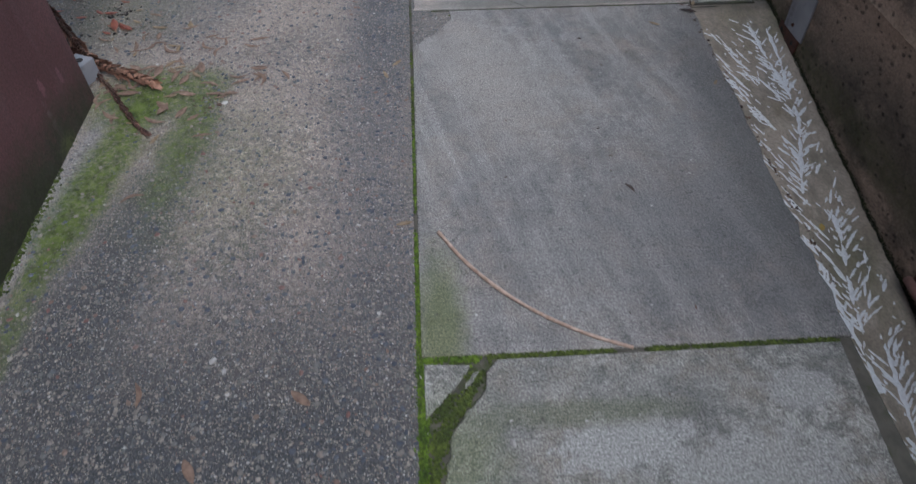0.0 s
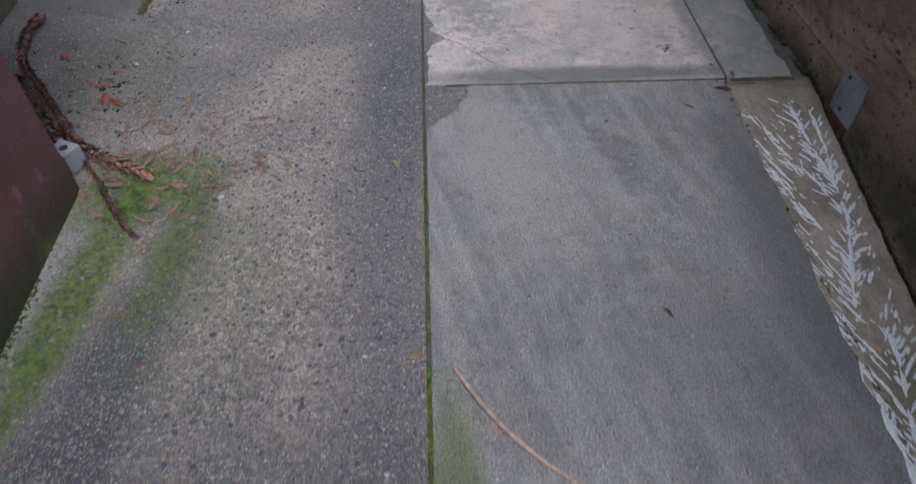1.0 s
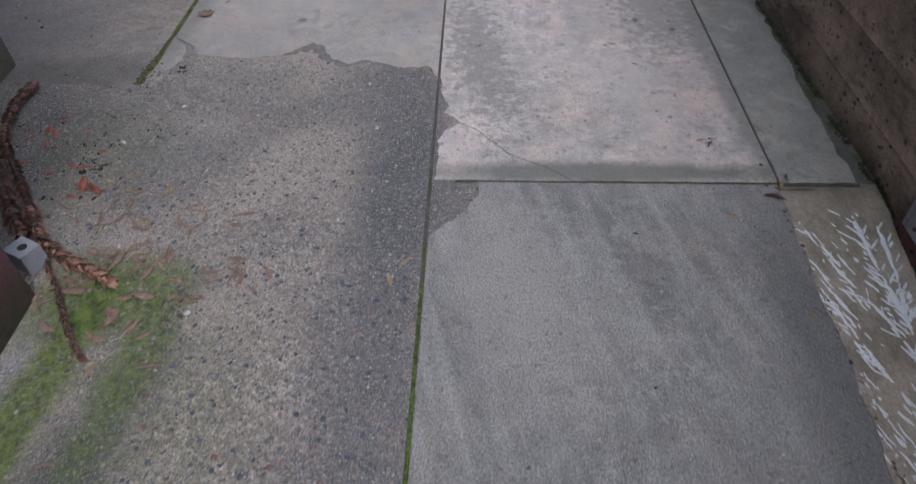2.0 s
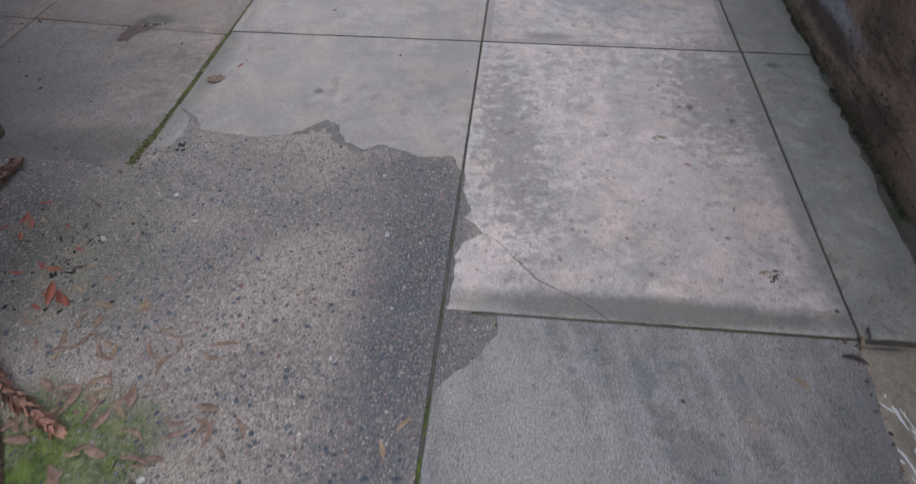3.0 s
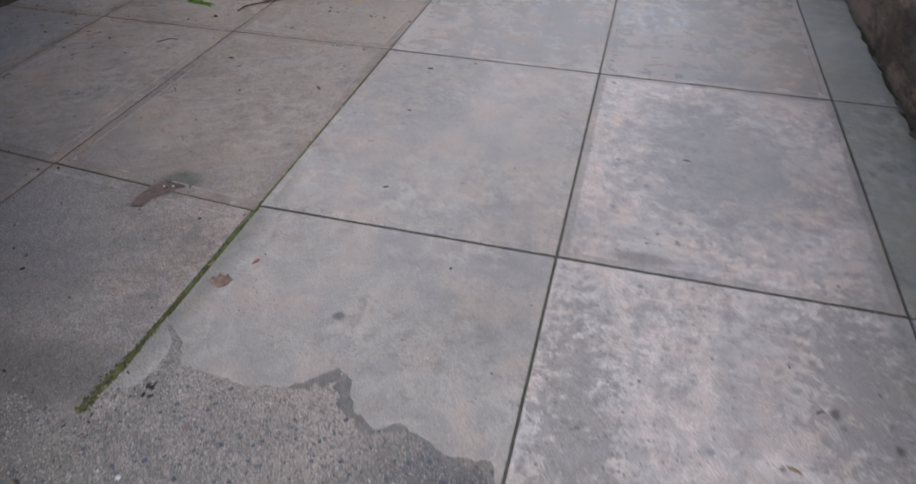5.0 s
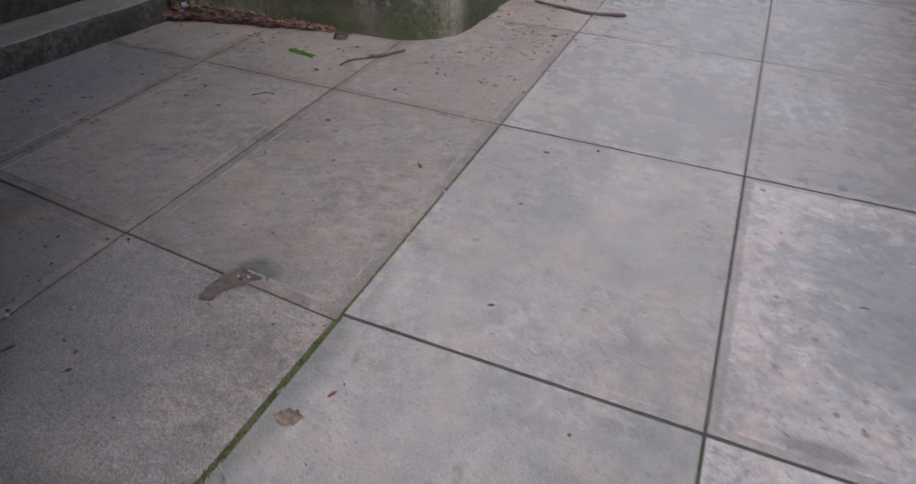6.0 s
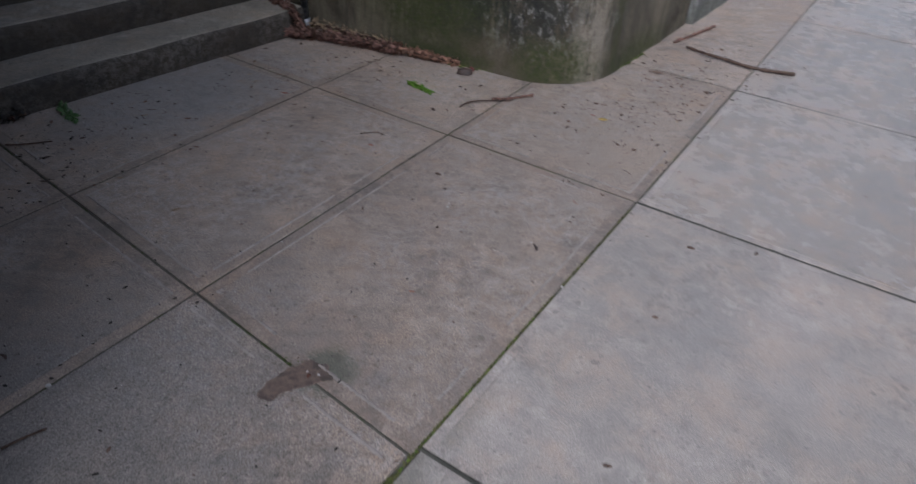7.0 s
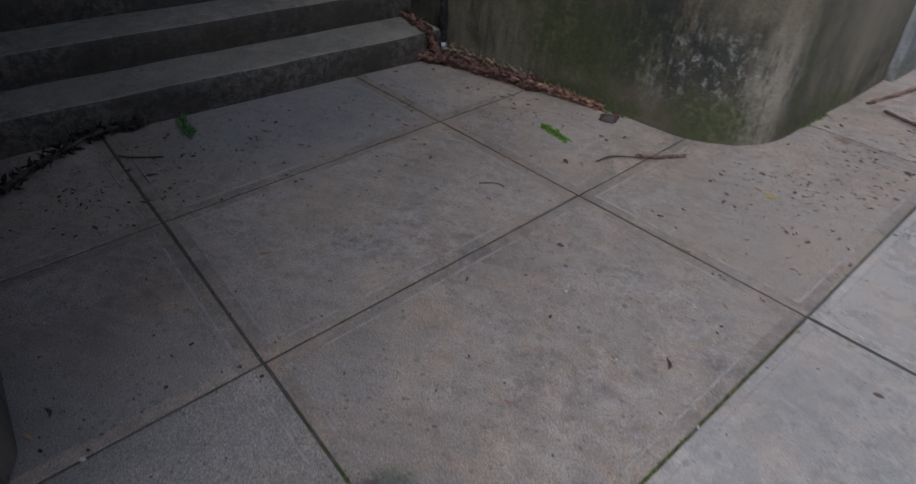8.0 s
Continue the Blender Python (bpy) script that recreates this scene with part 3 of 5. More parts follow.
def thing(name, bm, mat, label="", category="", group="", kind=""):
    mats = mat if isinstance(mat, tuple) else (mat,)
    return tagged(new(name, mesh_of(name, bm, *mats)), label, category, group, kind)


def part(name, bm, mat, parent, label=""):
    mats = mat if isinstance(mat, tuple) else (mat,)
    ob = new(name, mesh_of(name, bm, *mats))
    ob.parent = parent
    return tagged(ob, label)


def base(name, x, y, z, label, category, group="", rz=0.0):
    ob = new(name)
    ob.matrix_world = pose(x, y, z, 0, 0, rz)
    return tagged(ob, label, category, group)


def inset(poly, d):
    """The outline moved inwards by d; poly runs anticlockwise."""
    out, n = [], len(poly)
    for i in range(n):
        a, b, c = Vector(poly[i - 1]), Vector(poly[i]), Vector(poly[(i + 1) % n])
        u, v = (b - a).normalized(), (c - b).normalized()
        p, q = Vector((-u.y, u.x)), Vector((-v.y, v.x))
        w = p + q
        w = w / max(0.35, w.dot(p)) if w.length > 0.2 else p
        out.append(b + w * d)
    return out


def ragged(points, amp, step, seed):
    """A broken line through points, made jagged."""
    rnd, out = random.Random(seed), []
    for a, b in zip(points, points[1:]):
        a, b = Vector(a), Vector(b)
        k = max(1, round((b - a).length / step))
        side = Vector((-(b - a).y, (b - a).x)).normalized()
        for i in range(k):
            out.append(a.lerp(b, i / k) + side * (rnd.uniform(-amp, amp) if i else rnd.uniform(-amp, amp) * 0.4))
    return [tuple(p) for p in out] + [points[-1]]


def slab_mesh(poly, top=0.0, thick=0.05, margin=0.0, round_over=0.005):
    """A slab with a rounded arris and, if wanted, a trowelled margin a hair lower than its middle."""
    bm = bmesh.new()
    rings = [(0.0, top - thick), (0.0, top - round_over), (round_over * 0.35, top - round_over * 0.35), (round_over, top)]
    loops = []
    for d, z in rings:
        loops.append([bm.verts.new((*p, z)) for p in (inset(poly, d) if d else poly)])
    if margin:
        for v in loops[-1]:
            v.co.z -= 0.0015
        loops.append([bm.verts.new((*p, top - 0.0015)) for p in inset(poly, margin)])
        loops.append([bm.verts.new((*p, top)) for p in inset(poly, margin + 0.006)])
    n = len(poly)
    for k, (a, b) in enumerate(zip(loops, loops[1:])):
        for i in range(n):
            f = bm.faces.new((a[i], a[(i + 1) % n], b[(i + 1) % n], b[i]))
            f.smooth = k in (1, 2)
            f.material_index = 1 if margin and k >= 4 else 0
    bm.faces.new(loops[-1]).material_index = 1 if margin else 0
    bm.faces.new(loops[0][::-1])
    return bm


def box_rect(x0, x1, y0, y1):
    return [(x0, y0), (x1, y0), (x1, y1), (x0, y1)]


def add_box(bm, x0, x1, y0, y1, z0, z1, bev=0.0):
    r = bmesh.ops.create_cube(bm, size=1.0, matrix=Matrix.Translation(((x0 + x1) / 2, (y0 + y1) / 2, (z0 + z1) / 2)) @ Matrix.Diagonal((x1 - x0, y1 - y0, z1 - z0, 1)))
    if bev:
        edges = list({e for v in r["verts"] for e in v.link_edges})
        bmesh.ops.bevel(bm, geom=edges, offset=bev, segments=2, affect="EDGES", profile=0.6)


def smooth_path(points, k=6):
    """A smooth line through points (Catmull-Rom)."""
    p = [Vector(points[0])] + [Vector(q) for q in points] + [Vector(points[-1])]
    out = []
    for a, b, c, d in zip(p, p[1:], p[2:], p[3:]):
        for i in range(k):
            t = i / k
            out.append(0.5 * ((2 * b) + (c - a) * t + (2 * a - 5 * b + 4 * c - d) * t * t + (3 * b - a - 3 * c + d) * t ** 3))
    return out + [p[-1]]


def add_tube(bm, path, radii, sides=7):
    rings = []
    for i, p in enumerate(path):
        t = (path[min(i + 1, len(path) - 1)] - path[max(i - 1, 0)]).normalized()
        u = t.cross(Vector((0.13, 0.2, 1))).normalized()
        v = t.cross(u)
        r = radii(i / (len(path) - 1))
        rings.append([bm.verts.new(p + (u * math.cos(a) + v * math.sin(a)) * r) for a in (2 * math.pi * k / sides for k in range(sides))])
    for a, b in zip(rings, rings[1:]):
        for k in range(sides):
            bm.faces.new((a[k], a[(k + 1) % sides], b[(k + 1) % sides], b[k])).smooth = True
    bm.faces.new(rings[0])
    bm.faces.new(rings[-1][::-1])


def raw_mesh(verts, faces, smooth_shade=False):
    bm = bmesh.new()
    vs = [bm.verts.new(v) for v in verts]
    for f in faces:
        bm.faces.new([vs[i] for i in f]).smooth = smooth_shade
    return bm


class Bits:
    """Gathers many loose bits into one mesh."""

    def __init__(self):
        self.v, self.f = [], []

    def dome(self, x, y, z, rx, ry, h, rot, rnd, sides=6):
        k = len(self.v)
        c, s = math.cos(rot), math.sin(rot)
        for ring, (m, up) in enumerate(((1.0, -0.35), (0.8, 0.55))):
            for i in range(sides):
                a = 2 * math.pi * (i + 0.5 * ring) / sides
                w = m * rnd.uniform(0.8, 1.15)
                px, py = rx * w * math.cos(a), ry * w * math.sin(a)
                self.v.append((x + c * px - s * py, y + s * px + c * py, z + h * up))
        self.v.append((x, y, z + h))
        for i in range(sides):
            j = (i + 1) % sides
            self.f += [(k + i, k + j, k + sides + i), (k + j, k + sides + j, k + sides + i), (k + sides + i, k + sides + j, k + 2 * sides)]

    def flake(self, at, along, across, up, bend=0.3):
        """A small pointed, folded flake."""
        k = len(self.v)
        a, l, w, u = Vector(at), Vector(along), Vector(across), Vector(up)
        self.v += [tuple(p) for p in (a, a + l * 0.45 + w, a + l + u * bend, a + l * 0.45 - w, a + l * 0.5 + u * 0.5)]
        self.f += [(k, k + 1, k + 4), (k + 1, k + 2, k + 4), (k + 2, k + 3, k + 4), (k + 3, k, k + 4), (k, k + 3, k + 2), (k, k + 2, k + 1)]

    def bm(self, smooth_shade=True):
        me = bpy.data.meshes.new("bits")
        me.from_pydata(self.v, [], self.f)
        bm = bmesh.new()
        bm.from_mesh(me)
        bpy.data.meshes.remove(me)
        for f in bm.faces:
            f.smooth = smooth_shade
        return bm


# ---- the plan: joints between the slabs ----
JX = [-3.8, -2.94, -2.08, -1.13, 0.0, 1.1]
JY = [0.925, 2.475, 3.985, 5.46, 6.91, 8.5, 10.0, 11.5, 13.0]
GAP = 0.0052


def left_joint(x):
    """The joint behind the worn stretch runs a little askew on the steps' side."""
    return 3.953 - 0.082 * (x + 1.13)


GAP_CROSS = 0.0076
EAST = 1.41


def gutter_z(x, y):
    run = max(0.0, 2.46 - y)
    return -0.0065 - 0.158 * run - 0.1 * (x - 1.2) * min(1.0, run) - 0.012 * min(1.0, run * 3) * math.sin(math.pi * min(1, max(0, (x - 1.05) / 0.35)))


# ---- ground and walls ----
def joint_fill(lines, depth, seed):
    """Grit packed into the joints, a little below the slabs and uneven."""
    rnd = random.Random(seed)
    bm = bmesh.new()
    for (x0, y0), (x1, y1), w in lines:
        n = max(2, int(math.hypot(x1 - x0, y1 - y0) / 0.03))
        d = Vector((x1 - x0, y1 - y0)).normalized()
        side = Vector((-d.y, d.x)) * w
        rows = []
        for i in range(n + 1):
            p = Vector((x0, y0)).lerp(Vector((x1, y1)), i / n)
            z = depth + rnd.uniform(-0.0012, 0.0012)
            rows.append([bm.verts.new((*(p + side * k), z + (0.0008 if k else 0) - (0.012 if abs(k) > 1 else 0))) for k in (-1.3, -1, 0, 1, 1.3)])
        for a, b in zip(rows, rows[1:]):
            for k in range(4):
                bm.faces.new((a[k], a[k + 1], b[k + 1], b[k])).smooth = True
    return bm



bm = bmesh.new()
add_box(bm, -60, 60, -60, 60, -0.9, -0.6)
thing("ground", bm, earth, "bare brown earth under and round the yard", "ground", kind="structure")

bm = slab_mesh([(-6.2, -2.4), (0.93, -2.4), (1.06, 2.45), (EAST + 0.1, 2.465), (EAST + 0.1, 14), (-6.2, 14)], -0.0095, 0.58, 0.0, 0.002)
pavement = thing("pavement", bm, bed_mat, "old concrete yard paving with dirt-filled mossy joints", "pavement", kind="structure")

part("joint_grit", joint_fill([((0.08, JY[1]), (EAST - 0.06, JY[1]), 0.007)], -0.003, 1), bed_mat, pavement)
part("joint_grit", joint_fill([((JX[4], 1.3), (JX[4], 11.0), 0.005), ((JX[5], 2.5), (JX[5], 11.0), 0.005)], -0.0062, 2), bed_mat, pavement)
part("joint_grit", joint_fill([((JX[3], y), (EAST - 0.03, y), 0.0074) for y in JY[2:7]], -0.0034, 4), joint_dark, pavement)
part("joint_grit", joint_fill([((JX[2], 3.1), (JX[2], 7.0), 0.005), ((JX[1], 3.4), (JX[1], 6.3), 0.005), ((JX[0] + 0.1, left_joint(JX[0] + 0.1)), (JX[3], left_joint(JX[3])), 0.005), ((JX[0] + 0.1, JY[3]), (JX[3], JY[3]), 0.005), ((JX[2], JY[4]), (JX[3], JY[4]), 0.005)], -0.0062, 3), bed_mat, pavement)

bm = bmesh.new()
cols, rows = 12, 70
grid = [[bm.verts.new((x, y, gutter_z(x, y) + 0.004 * noise.noise((x * 9, y * 9, 0)))) for y in (-2.4 + 4.88 * j / rows for j in range(rows + 1))] for x in (0.88 + 0.62 * i / cols for i in range(cols + 1))]
for i in range(cols):
    for j in range(rows):
        bm.faces.new((grid[i][j], grid[i + 1][j], grid[i + 1][j + 1], grid[i][j + 1])).smooth = True
low = bmesh.ops.extrude_face_region(bm, geom=bm.faces[:])
for v in [g for g in low["geom"] if isinstance(g, bmesh.types.BMVert)]:
    v.co.z -= 0.15
gutter = thing("gutter", bm, gutter_mat, "sloping muddy concrete gutter with running water at the wall foot", "gutter", kind="structure")


def wall_block(name, poly, z0, z1, mat, label, bev=0.0):
    bm = bmesh.new()
    lo, hi = [bm.verts.new((*p, z0)) for p in poly], [bm.verts.new((*p, z1)) for p in poly]
    n = len(poly)
    for i in range(n):
        bm.faces.new((lo[i], lo[(i + 1) % n], hi[(i + 1) % n], hi[i]))
    bm.faces.new(hi)
    bm.faces.new(lo[::-1])
    if bev:
        up = [e for e in bm.edges if abs(e.verts[0].co.z - e.verts[1].co.z) > 0.1]
        bmesh.ops.bevel(bm, geom=up, offset=bev, segments=3, affect="EDGES", profile=0.5)
    return thing(name, bm, mat, label, "ceiling" if name.startswith("ceiling") else "wall", kind="structure")


def east_wall():
    """Board-marked concrete: a gently uneven face with the ridges that the form boards left."""
    bm = bmesh.new()
    ys = [-2.4 + 0.12 * i for i in range(138)]
    zs = [-0.45, -0.2, -0.05, 0.0, 0.03, 0.06, 0.1, 0.115, 0.12, 0.125, 0.2, 0.285, 0.29, 0.295, 0.4, 0.55, 0.8, 1.2, 1.7]
    face = []
    for y in ys:
        line = []
        for z in zs:
            x = EAST + 0.002 * noise.noise((y * 2.3, z * 6, 3)) - (0.0016 if z in (0.12, 0.29) and noise.noise((y * 1.7, z * 40, 0)) > -0.15 else 0)
            line.append(bm.verts.new((x, y, z)))
        face.append(line)
    for a, b in zip(face, face[1:]):
        for k in range(len(zs) - 1):
            bm.faces.new((a[k], a[k + 1], b[k + 1], b[k])).smooth = k not in (7, 8, 11, 12)
    back = bmesh.ops.extrude_face_region(bm, geom=bm.faces[:])
    for v in [g for g in back["geom"] if isinstance(g, bmesh.types.BMVert)]:
        v.co.x = EAST + 0.25
    return thing("wall_east", bm, east_mat, "brown board-marked concrete wall, pitted and mossy at its foot", "wall", kind="structure")


east_wall()
wall_block("wall_west_1", [(-3.0, -2.4), (-1.02, -2.4), (-1.04, 1.99), (-3.0, 1.99)], -0.1, 4.6, maroon, "maroon painted wall, scuffed and mossy at its foot", 0.012)
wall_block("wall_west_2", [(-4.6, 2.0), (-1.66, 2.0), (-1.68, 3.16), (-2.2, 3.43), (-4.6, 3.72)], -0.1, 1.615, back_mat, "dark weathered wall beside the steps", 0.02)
# two overhead blocks out of view, added only to shade the steps' side
wall_block("ceiling_porch", [(-6.05, 2.02), (-1.3, 2.02), (-1.4, 3.4), (-2.2, 3.95), (-6.05, 4.15)], 1.62, 4.6, back_mat, "unseen dark block added to keep skylight off the ground by the steps")
wall_block("ceiling_stairs", [(-6.05, 4.16), (-3.2, 4.05), (-3.45, 6.3), (-6.05, 6.3)], 2.55, 2.8, back_mat, "unseen dark slab added over the steps to keep them in shade")
# added behind the start of the walk; its height shades the near paving
wall_block("wall_south", [(-3.0, -2.65), (1.8, -2.65), (1.8, -2.41), (-3.0, -2.41)], -0.7, 3.2, far_mat, "unseen plain rendered wall added to close the yard and dim its near end")
# tall backdrop out of view, added to darken the west side
wall_block("wall_west_3", [(-6.4, 1.5), (-6.1, 1.5), (-6.1, 9.5), (-6.4, 9.5)], -0.1, 5.0, back_mat, "unseen dark wall added behind the steps to hold back light from the west")


def pier():
    """Rendered wall with a round corner, from the foot of the steps round into the yard."""
    path = [(-6.05, 5.94), (-2.16, 6.25)]
    c, r = Vector((-2.22, 6.69)), 0.44
    path += [tuple(c + Vector((math.cos(a), math.sin(a))) * r) for a in (radians(-77 + 70 * i / 8) for i in range(1, 9))]
    path += [(-1.765, 7.2), (-1.75, 7.86)]
    zs = [-0.1, 0.0, 0.02, 0.06, 0.15, 0.3, 0.5, 0.8, 1.2]
    fine = []
    for a, b in zip(path, path[1:]):
        k = max(1, round((Vector(b) - Vector(a)).length / 0.08))
        fine += [Vector(a).lerp(Vector(b), i / k) for i in range(k)]
    fine.append(Vector(path[-1]))
    bm = bmesh.new()
    cols = []
    for p in fine:
        col = []
        for z in zs:
            w = 0.008 * noise.noise((p.x * 5, p.y * 5, z * 7)) + (0.012 if z < 0.03 else 0.0) * (0.5 + noise.noise((p.x * 9, p.y * 9, 0)))
            out = (p - Vector((-3.2, 7.6))).normalized()
            col.append(bm.verts.new((p.x + out.x * w, p.y + out.y * w, z)))
        cols.append(col)
    for a, b in zip(cols, cols[1:]):
        for k in range(len(zs) - 1):
            bm.faces.new((a[k], b[k], b[k + 1], a[k + 1])).smooth = True
    far = [bm.verts.new((-6.05, 7.86, zs[0])), bm.verts.new((-6.05, 7.86, zs[-1]))]
    bm.faces.new([c[-1] for c in cols] + [far[1]])
    bm.faces.new(([c[0] for c in cols] + [far[0]])[::-1])
    bm.faces.new([far[0], far[1]] + cols[0][::-1])
    bm.faces.new([*cols[-1], far[1], far[0]])
    return thing("wall_north_1", bm, pier_mat, "rendered wall with a rounded mossy corner, streaked with damp", "wall", kind="structure")


pier()
wall_block("wall_north_2", [(-6.05, 7.87), (-1.70, 7.87), (-1.5, 14), (-6.05, 14)], -0.1, 1.2, far_mat, "paler grey rendered wall further along the yard", 0.01)


def stairs():
    st = tagged(new("stairs"), "stained concrete steps with rounded nosings, littered with twigs", "stairs", kind="structure")
    st.matrix_world = pose(-3.6, 5.83, 0, 0, 0, -5.6)
    z, x = -0.1, 0.0
    rise = [0.155, 0.155, 0.16, 0.16]
    top = 0.0
    for i, h in enumerate(rise):
        bm = bmesh.new()
        y0, y1 = -2.6, 0.2
        ys = [y0 + (y1 - y0) * k / 40 for k in range(41)]
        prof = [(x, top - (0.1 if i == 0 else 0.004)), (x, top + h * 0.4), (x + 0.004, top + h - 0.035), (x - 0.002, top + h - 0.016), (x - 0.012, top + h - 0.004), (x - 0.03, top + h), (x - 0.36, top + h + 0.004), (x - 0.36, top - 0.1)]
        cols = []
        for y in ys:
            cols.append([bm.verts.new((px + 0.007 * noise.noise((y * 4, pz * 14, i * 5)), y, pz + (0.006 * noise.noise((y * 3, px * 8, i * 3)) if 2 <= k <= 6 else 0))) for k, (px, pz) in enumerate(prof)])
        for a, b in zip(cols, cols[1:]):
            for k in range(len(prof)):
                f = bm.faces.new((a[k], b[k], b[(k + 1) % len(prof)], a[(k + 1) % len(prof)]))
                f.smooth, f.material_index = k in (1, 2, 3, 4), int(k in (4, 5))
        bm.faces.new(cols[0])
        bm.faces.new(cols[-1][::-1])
        part("step", bm, (riser_shade_mat, tread_lit_mat), st)
        top += h
        x -= 0.315
    return st


stairs()


# ---- things fixed to the walls ----
def metal_plate():
    plate = base("metal_plate", EAST, 2.237, 0.07, "grey galvanised steel plate screwed to the concrete wall", "plate")
    bm = bmesh.new()
    add_box(bm, -0.007, 0.0, -0.072, 0.072, -0.075, 0.085, 0.002)
    bmesh.ops.rotate(bm, verts=bm.verts[:], cent=(0, 0, 0), matrix=Matrix.Rotation(radians(-3), 3, "X"))
    part("face_plate", bm, galvanised, plate)
    for y, z in ((0.035, 0.062), (0.01, -0.045)):
        bm = bmesh.new()
        add_tube(bm, [Vector((-0.0075, y, z)), Vector((-0.012, y, z))], lambda t: 0.0075 - 0.003 * t, 9)
        part("screw", bm, rust, plate, "rusted round screw head")


def rusty_bracket(y, z, tilt):
    br = base("rusty_bracket", EAST, y, z, "rust-brown steel bracket at the foot of the wall", "bracket", "brackets on the wall")
    bm = bmesh.new()
    add_box(bm, -0.008, 0.0, -0.078, 0.078, -0.045, 0.045, 0.002)
    part("back_plate", bm, rust, br)
    bm = bmesh.new()
    add_tube(bm, [Vector((-0.016, -0.085, -0.052)), Vector((-0.016, 0.085, -0.048 + tilt))], lambda t: 0.013, 10)
    part("rolled_lip", bm, plain("worn_red_rust", (0.16, 0.075, 0.055), (0.26, 0.14, 0.11), 40.0, 0.8), br, "worn reddish rolled lip")
    # flat black discs in place of the shade inside the bolt holes
    for dy, dz in ((-0.045, 0.02), (0.05, 0.024), (0.0, -0.004)):
        bm = bmesh.new()
        add_tube(bm, [Vector((-0.008, dy, dz)), Vector((-0.011, dy, dz))], lambda t: 0.008, 8)
        part("bolt_hole", bm, soil_shade_mat, br, "dark disc standing for the shade in an open bolt hole")


metal_plate()
rusty_bracket(2.255, -0.047, 0.0)
rusty_bracket(1.13, -0.13, 0.004)


def downpipe():
    p = base("downpipe", -3.64, 6.098, 0.0, "slim dark-painted pipe, chipped to white, beside the steps", "pipe")
    bm = bmesh.new()
    add_tube(bm, [Vector((0, 0, 0.03)), Vector((0, 0, 0.4)), Vector((0, 0, 1.3))], lambda t: 0.021, 14)
    part("tube", bm, pipe_mat, p)
    bm = bmesh.new()
    add_tube(bm, [Vector((0, 0, 0.0)), Vector((0, 0, 0.03)), Vector((0, 0, 0.06))], lambda t: 0.027, 14)
    part("socket", bm, galvanised, p, "grey metal socket at the ground")


downpipe()


def corner_bracket():
    """A short piece of folded sheet metal leaning at the painted wall."""
    br = base("sheet_metal_offcut", -1.1, 2.06, 0.0, "dull silver folded sheet-metal offcut against the wall", "metal scrap", rz=-25)
    bm = bmesh.new()
    add_box(bm, -0.05, 0.022, -0.002, 0.002, 0.0, 0.068, 0.0008)
    part("front_side", bm, offcut_mat, br)
    bm = bmesh.new()
    add_box(bm, 0.018, 0.022, 0.002, 0.06, 0.0, 0.068, 0.0008)
    part("end_side", bm, offcut_mat, br)
    bm = bmesh.new()
    add_box(bm, -0.05, 0.022, -0.002, 0.06, 0.0685, 0.0715, 0.0008)
    part("top_side", bm, offcut_mat, br)
    # a black disc on the sheet stands for the shaded hole
    bm = bmesh.new()
    add_tube(bm, [Vector((-0.01, 0.03, 0.0715)), Vector((-0.01, 0.03, 0.0725))], lambda t: 0.013, 14)
    part("punched_hole", bm, soil_shade_mat, br, "dark disc standing for the shade in a punched hole")


corner_bracket()


# ---- twigs and branches ----
def stick(points, r0, r1, mat, label, seed=1, sides=8, knobs=0.12):
    rnd = random.Random(seed)
    path = smooth_path([Vector(p) for p in points], 8)
    bm = bmesh.new()
    jit = [rnd.uniform(1 - knobs, 1 + knobs) for _ in range(len(path))]
    add_tube(bm, path, lambda t: (r0 + (r1 - r0) * t) * jit[min(len(jit) - 1, int(t * (len(jit) - 1)))], sides)
    return thing("stick", bm, mat, label, "stick")


stick([(0.06, 1.312, 0.005), (0.128, 1.2, 0.006), (0.208, 1.105, 0.006), (0.3, 1.026, 0.006), (0.4, 0.965, 0.005), (0.495, 0.924, 0.004)], 0.005, 0.004, twig_bark, "long thin curved pale-brown twig lying on the concrete", 2)
stick([(-1.57, 7.37, 0.014), (-1.44, 7.31, 0.02), (-1.31, 7.3, 0.017), (-1.13, 7.27, 0.017), (-0.91, 7.34, 0.014)], 0.008, 0.0105, dark_bark, "crooked dark-brown stick lying across a joint", 3, knobs=0.25)
stick([(-2.2, 5.73, 0.008), (-2.185, 5.82, 0.01), (-2.1, 5.92, 0.008), (-2.0, 6.07, 0.008)], 0.0042, 0.0035, dark_bark, "thin dark twig with frayed ends", 4, knobs=0.3)
stick([(-3.52, 4.16, 0.006), (-3.47, 4.2, 0.007), (-3.4, 4.3, 0.005)], 0.004, 0.003, dark_bark, "short dark twig near the steps", 5)
stick([(-1.97, 3.36, 0.005), (-1.955, 3.41, 0.008), (-1.94, 3.46, 0.005)], 0.004, 0.003, dark_bark, "short dark twig near the wall foot", 7)
stick([(-2.4, 5.2, 0.005), (-2.35, 5.25, 0.009), (-2.31, 5.26, 0.005)], 0.0025, 0.002, dark_bark, "short thin dark twig on the slab", 8)


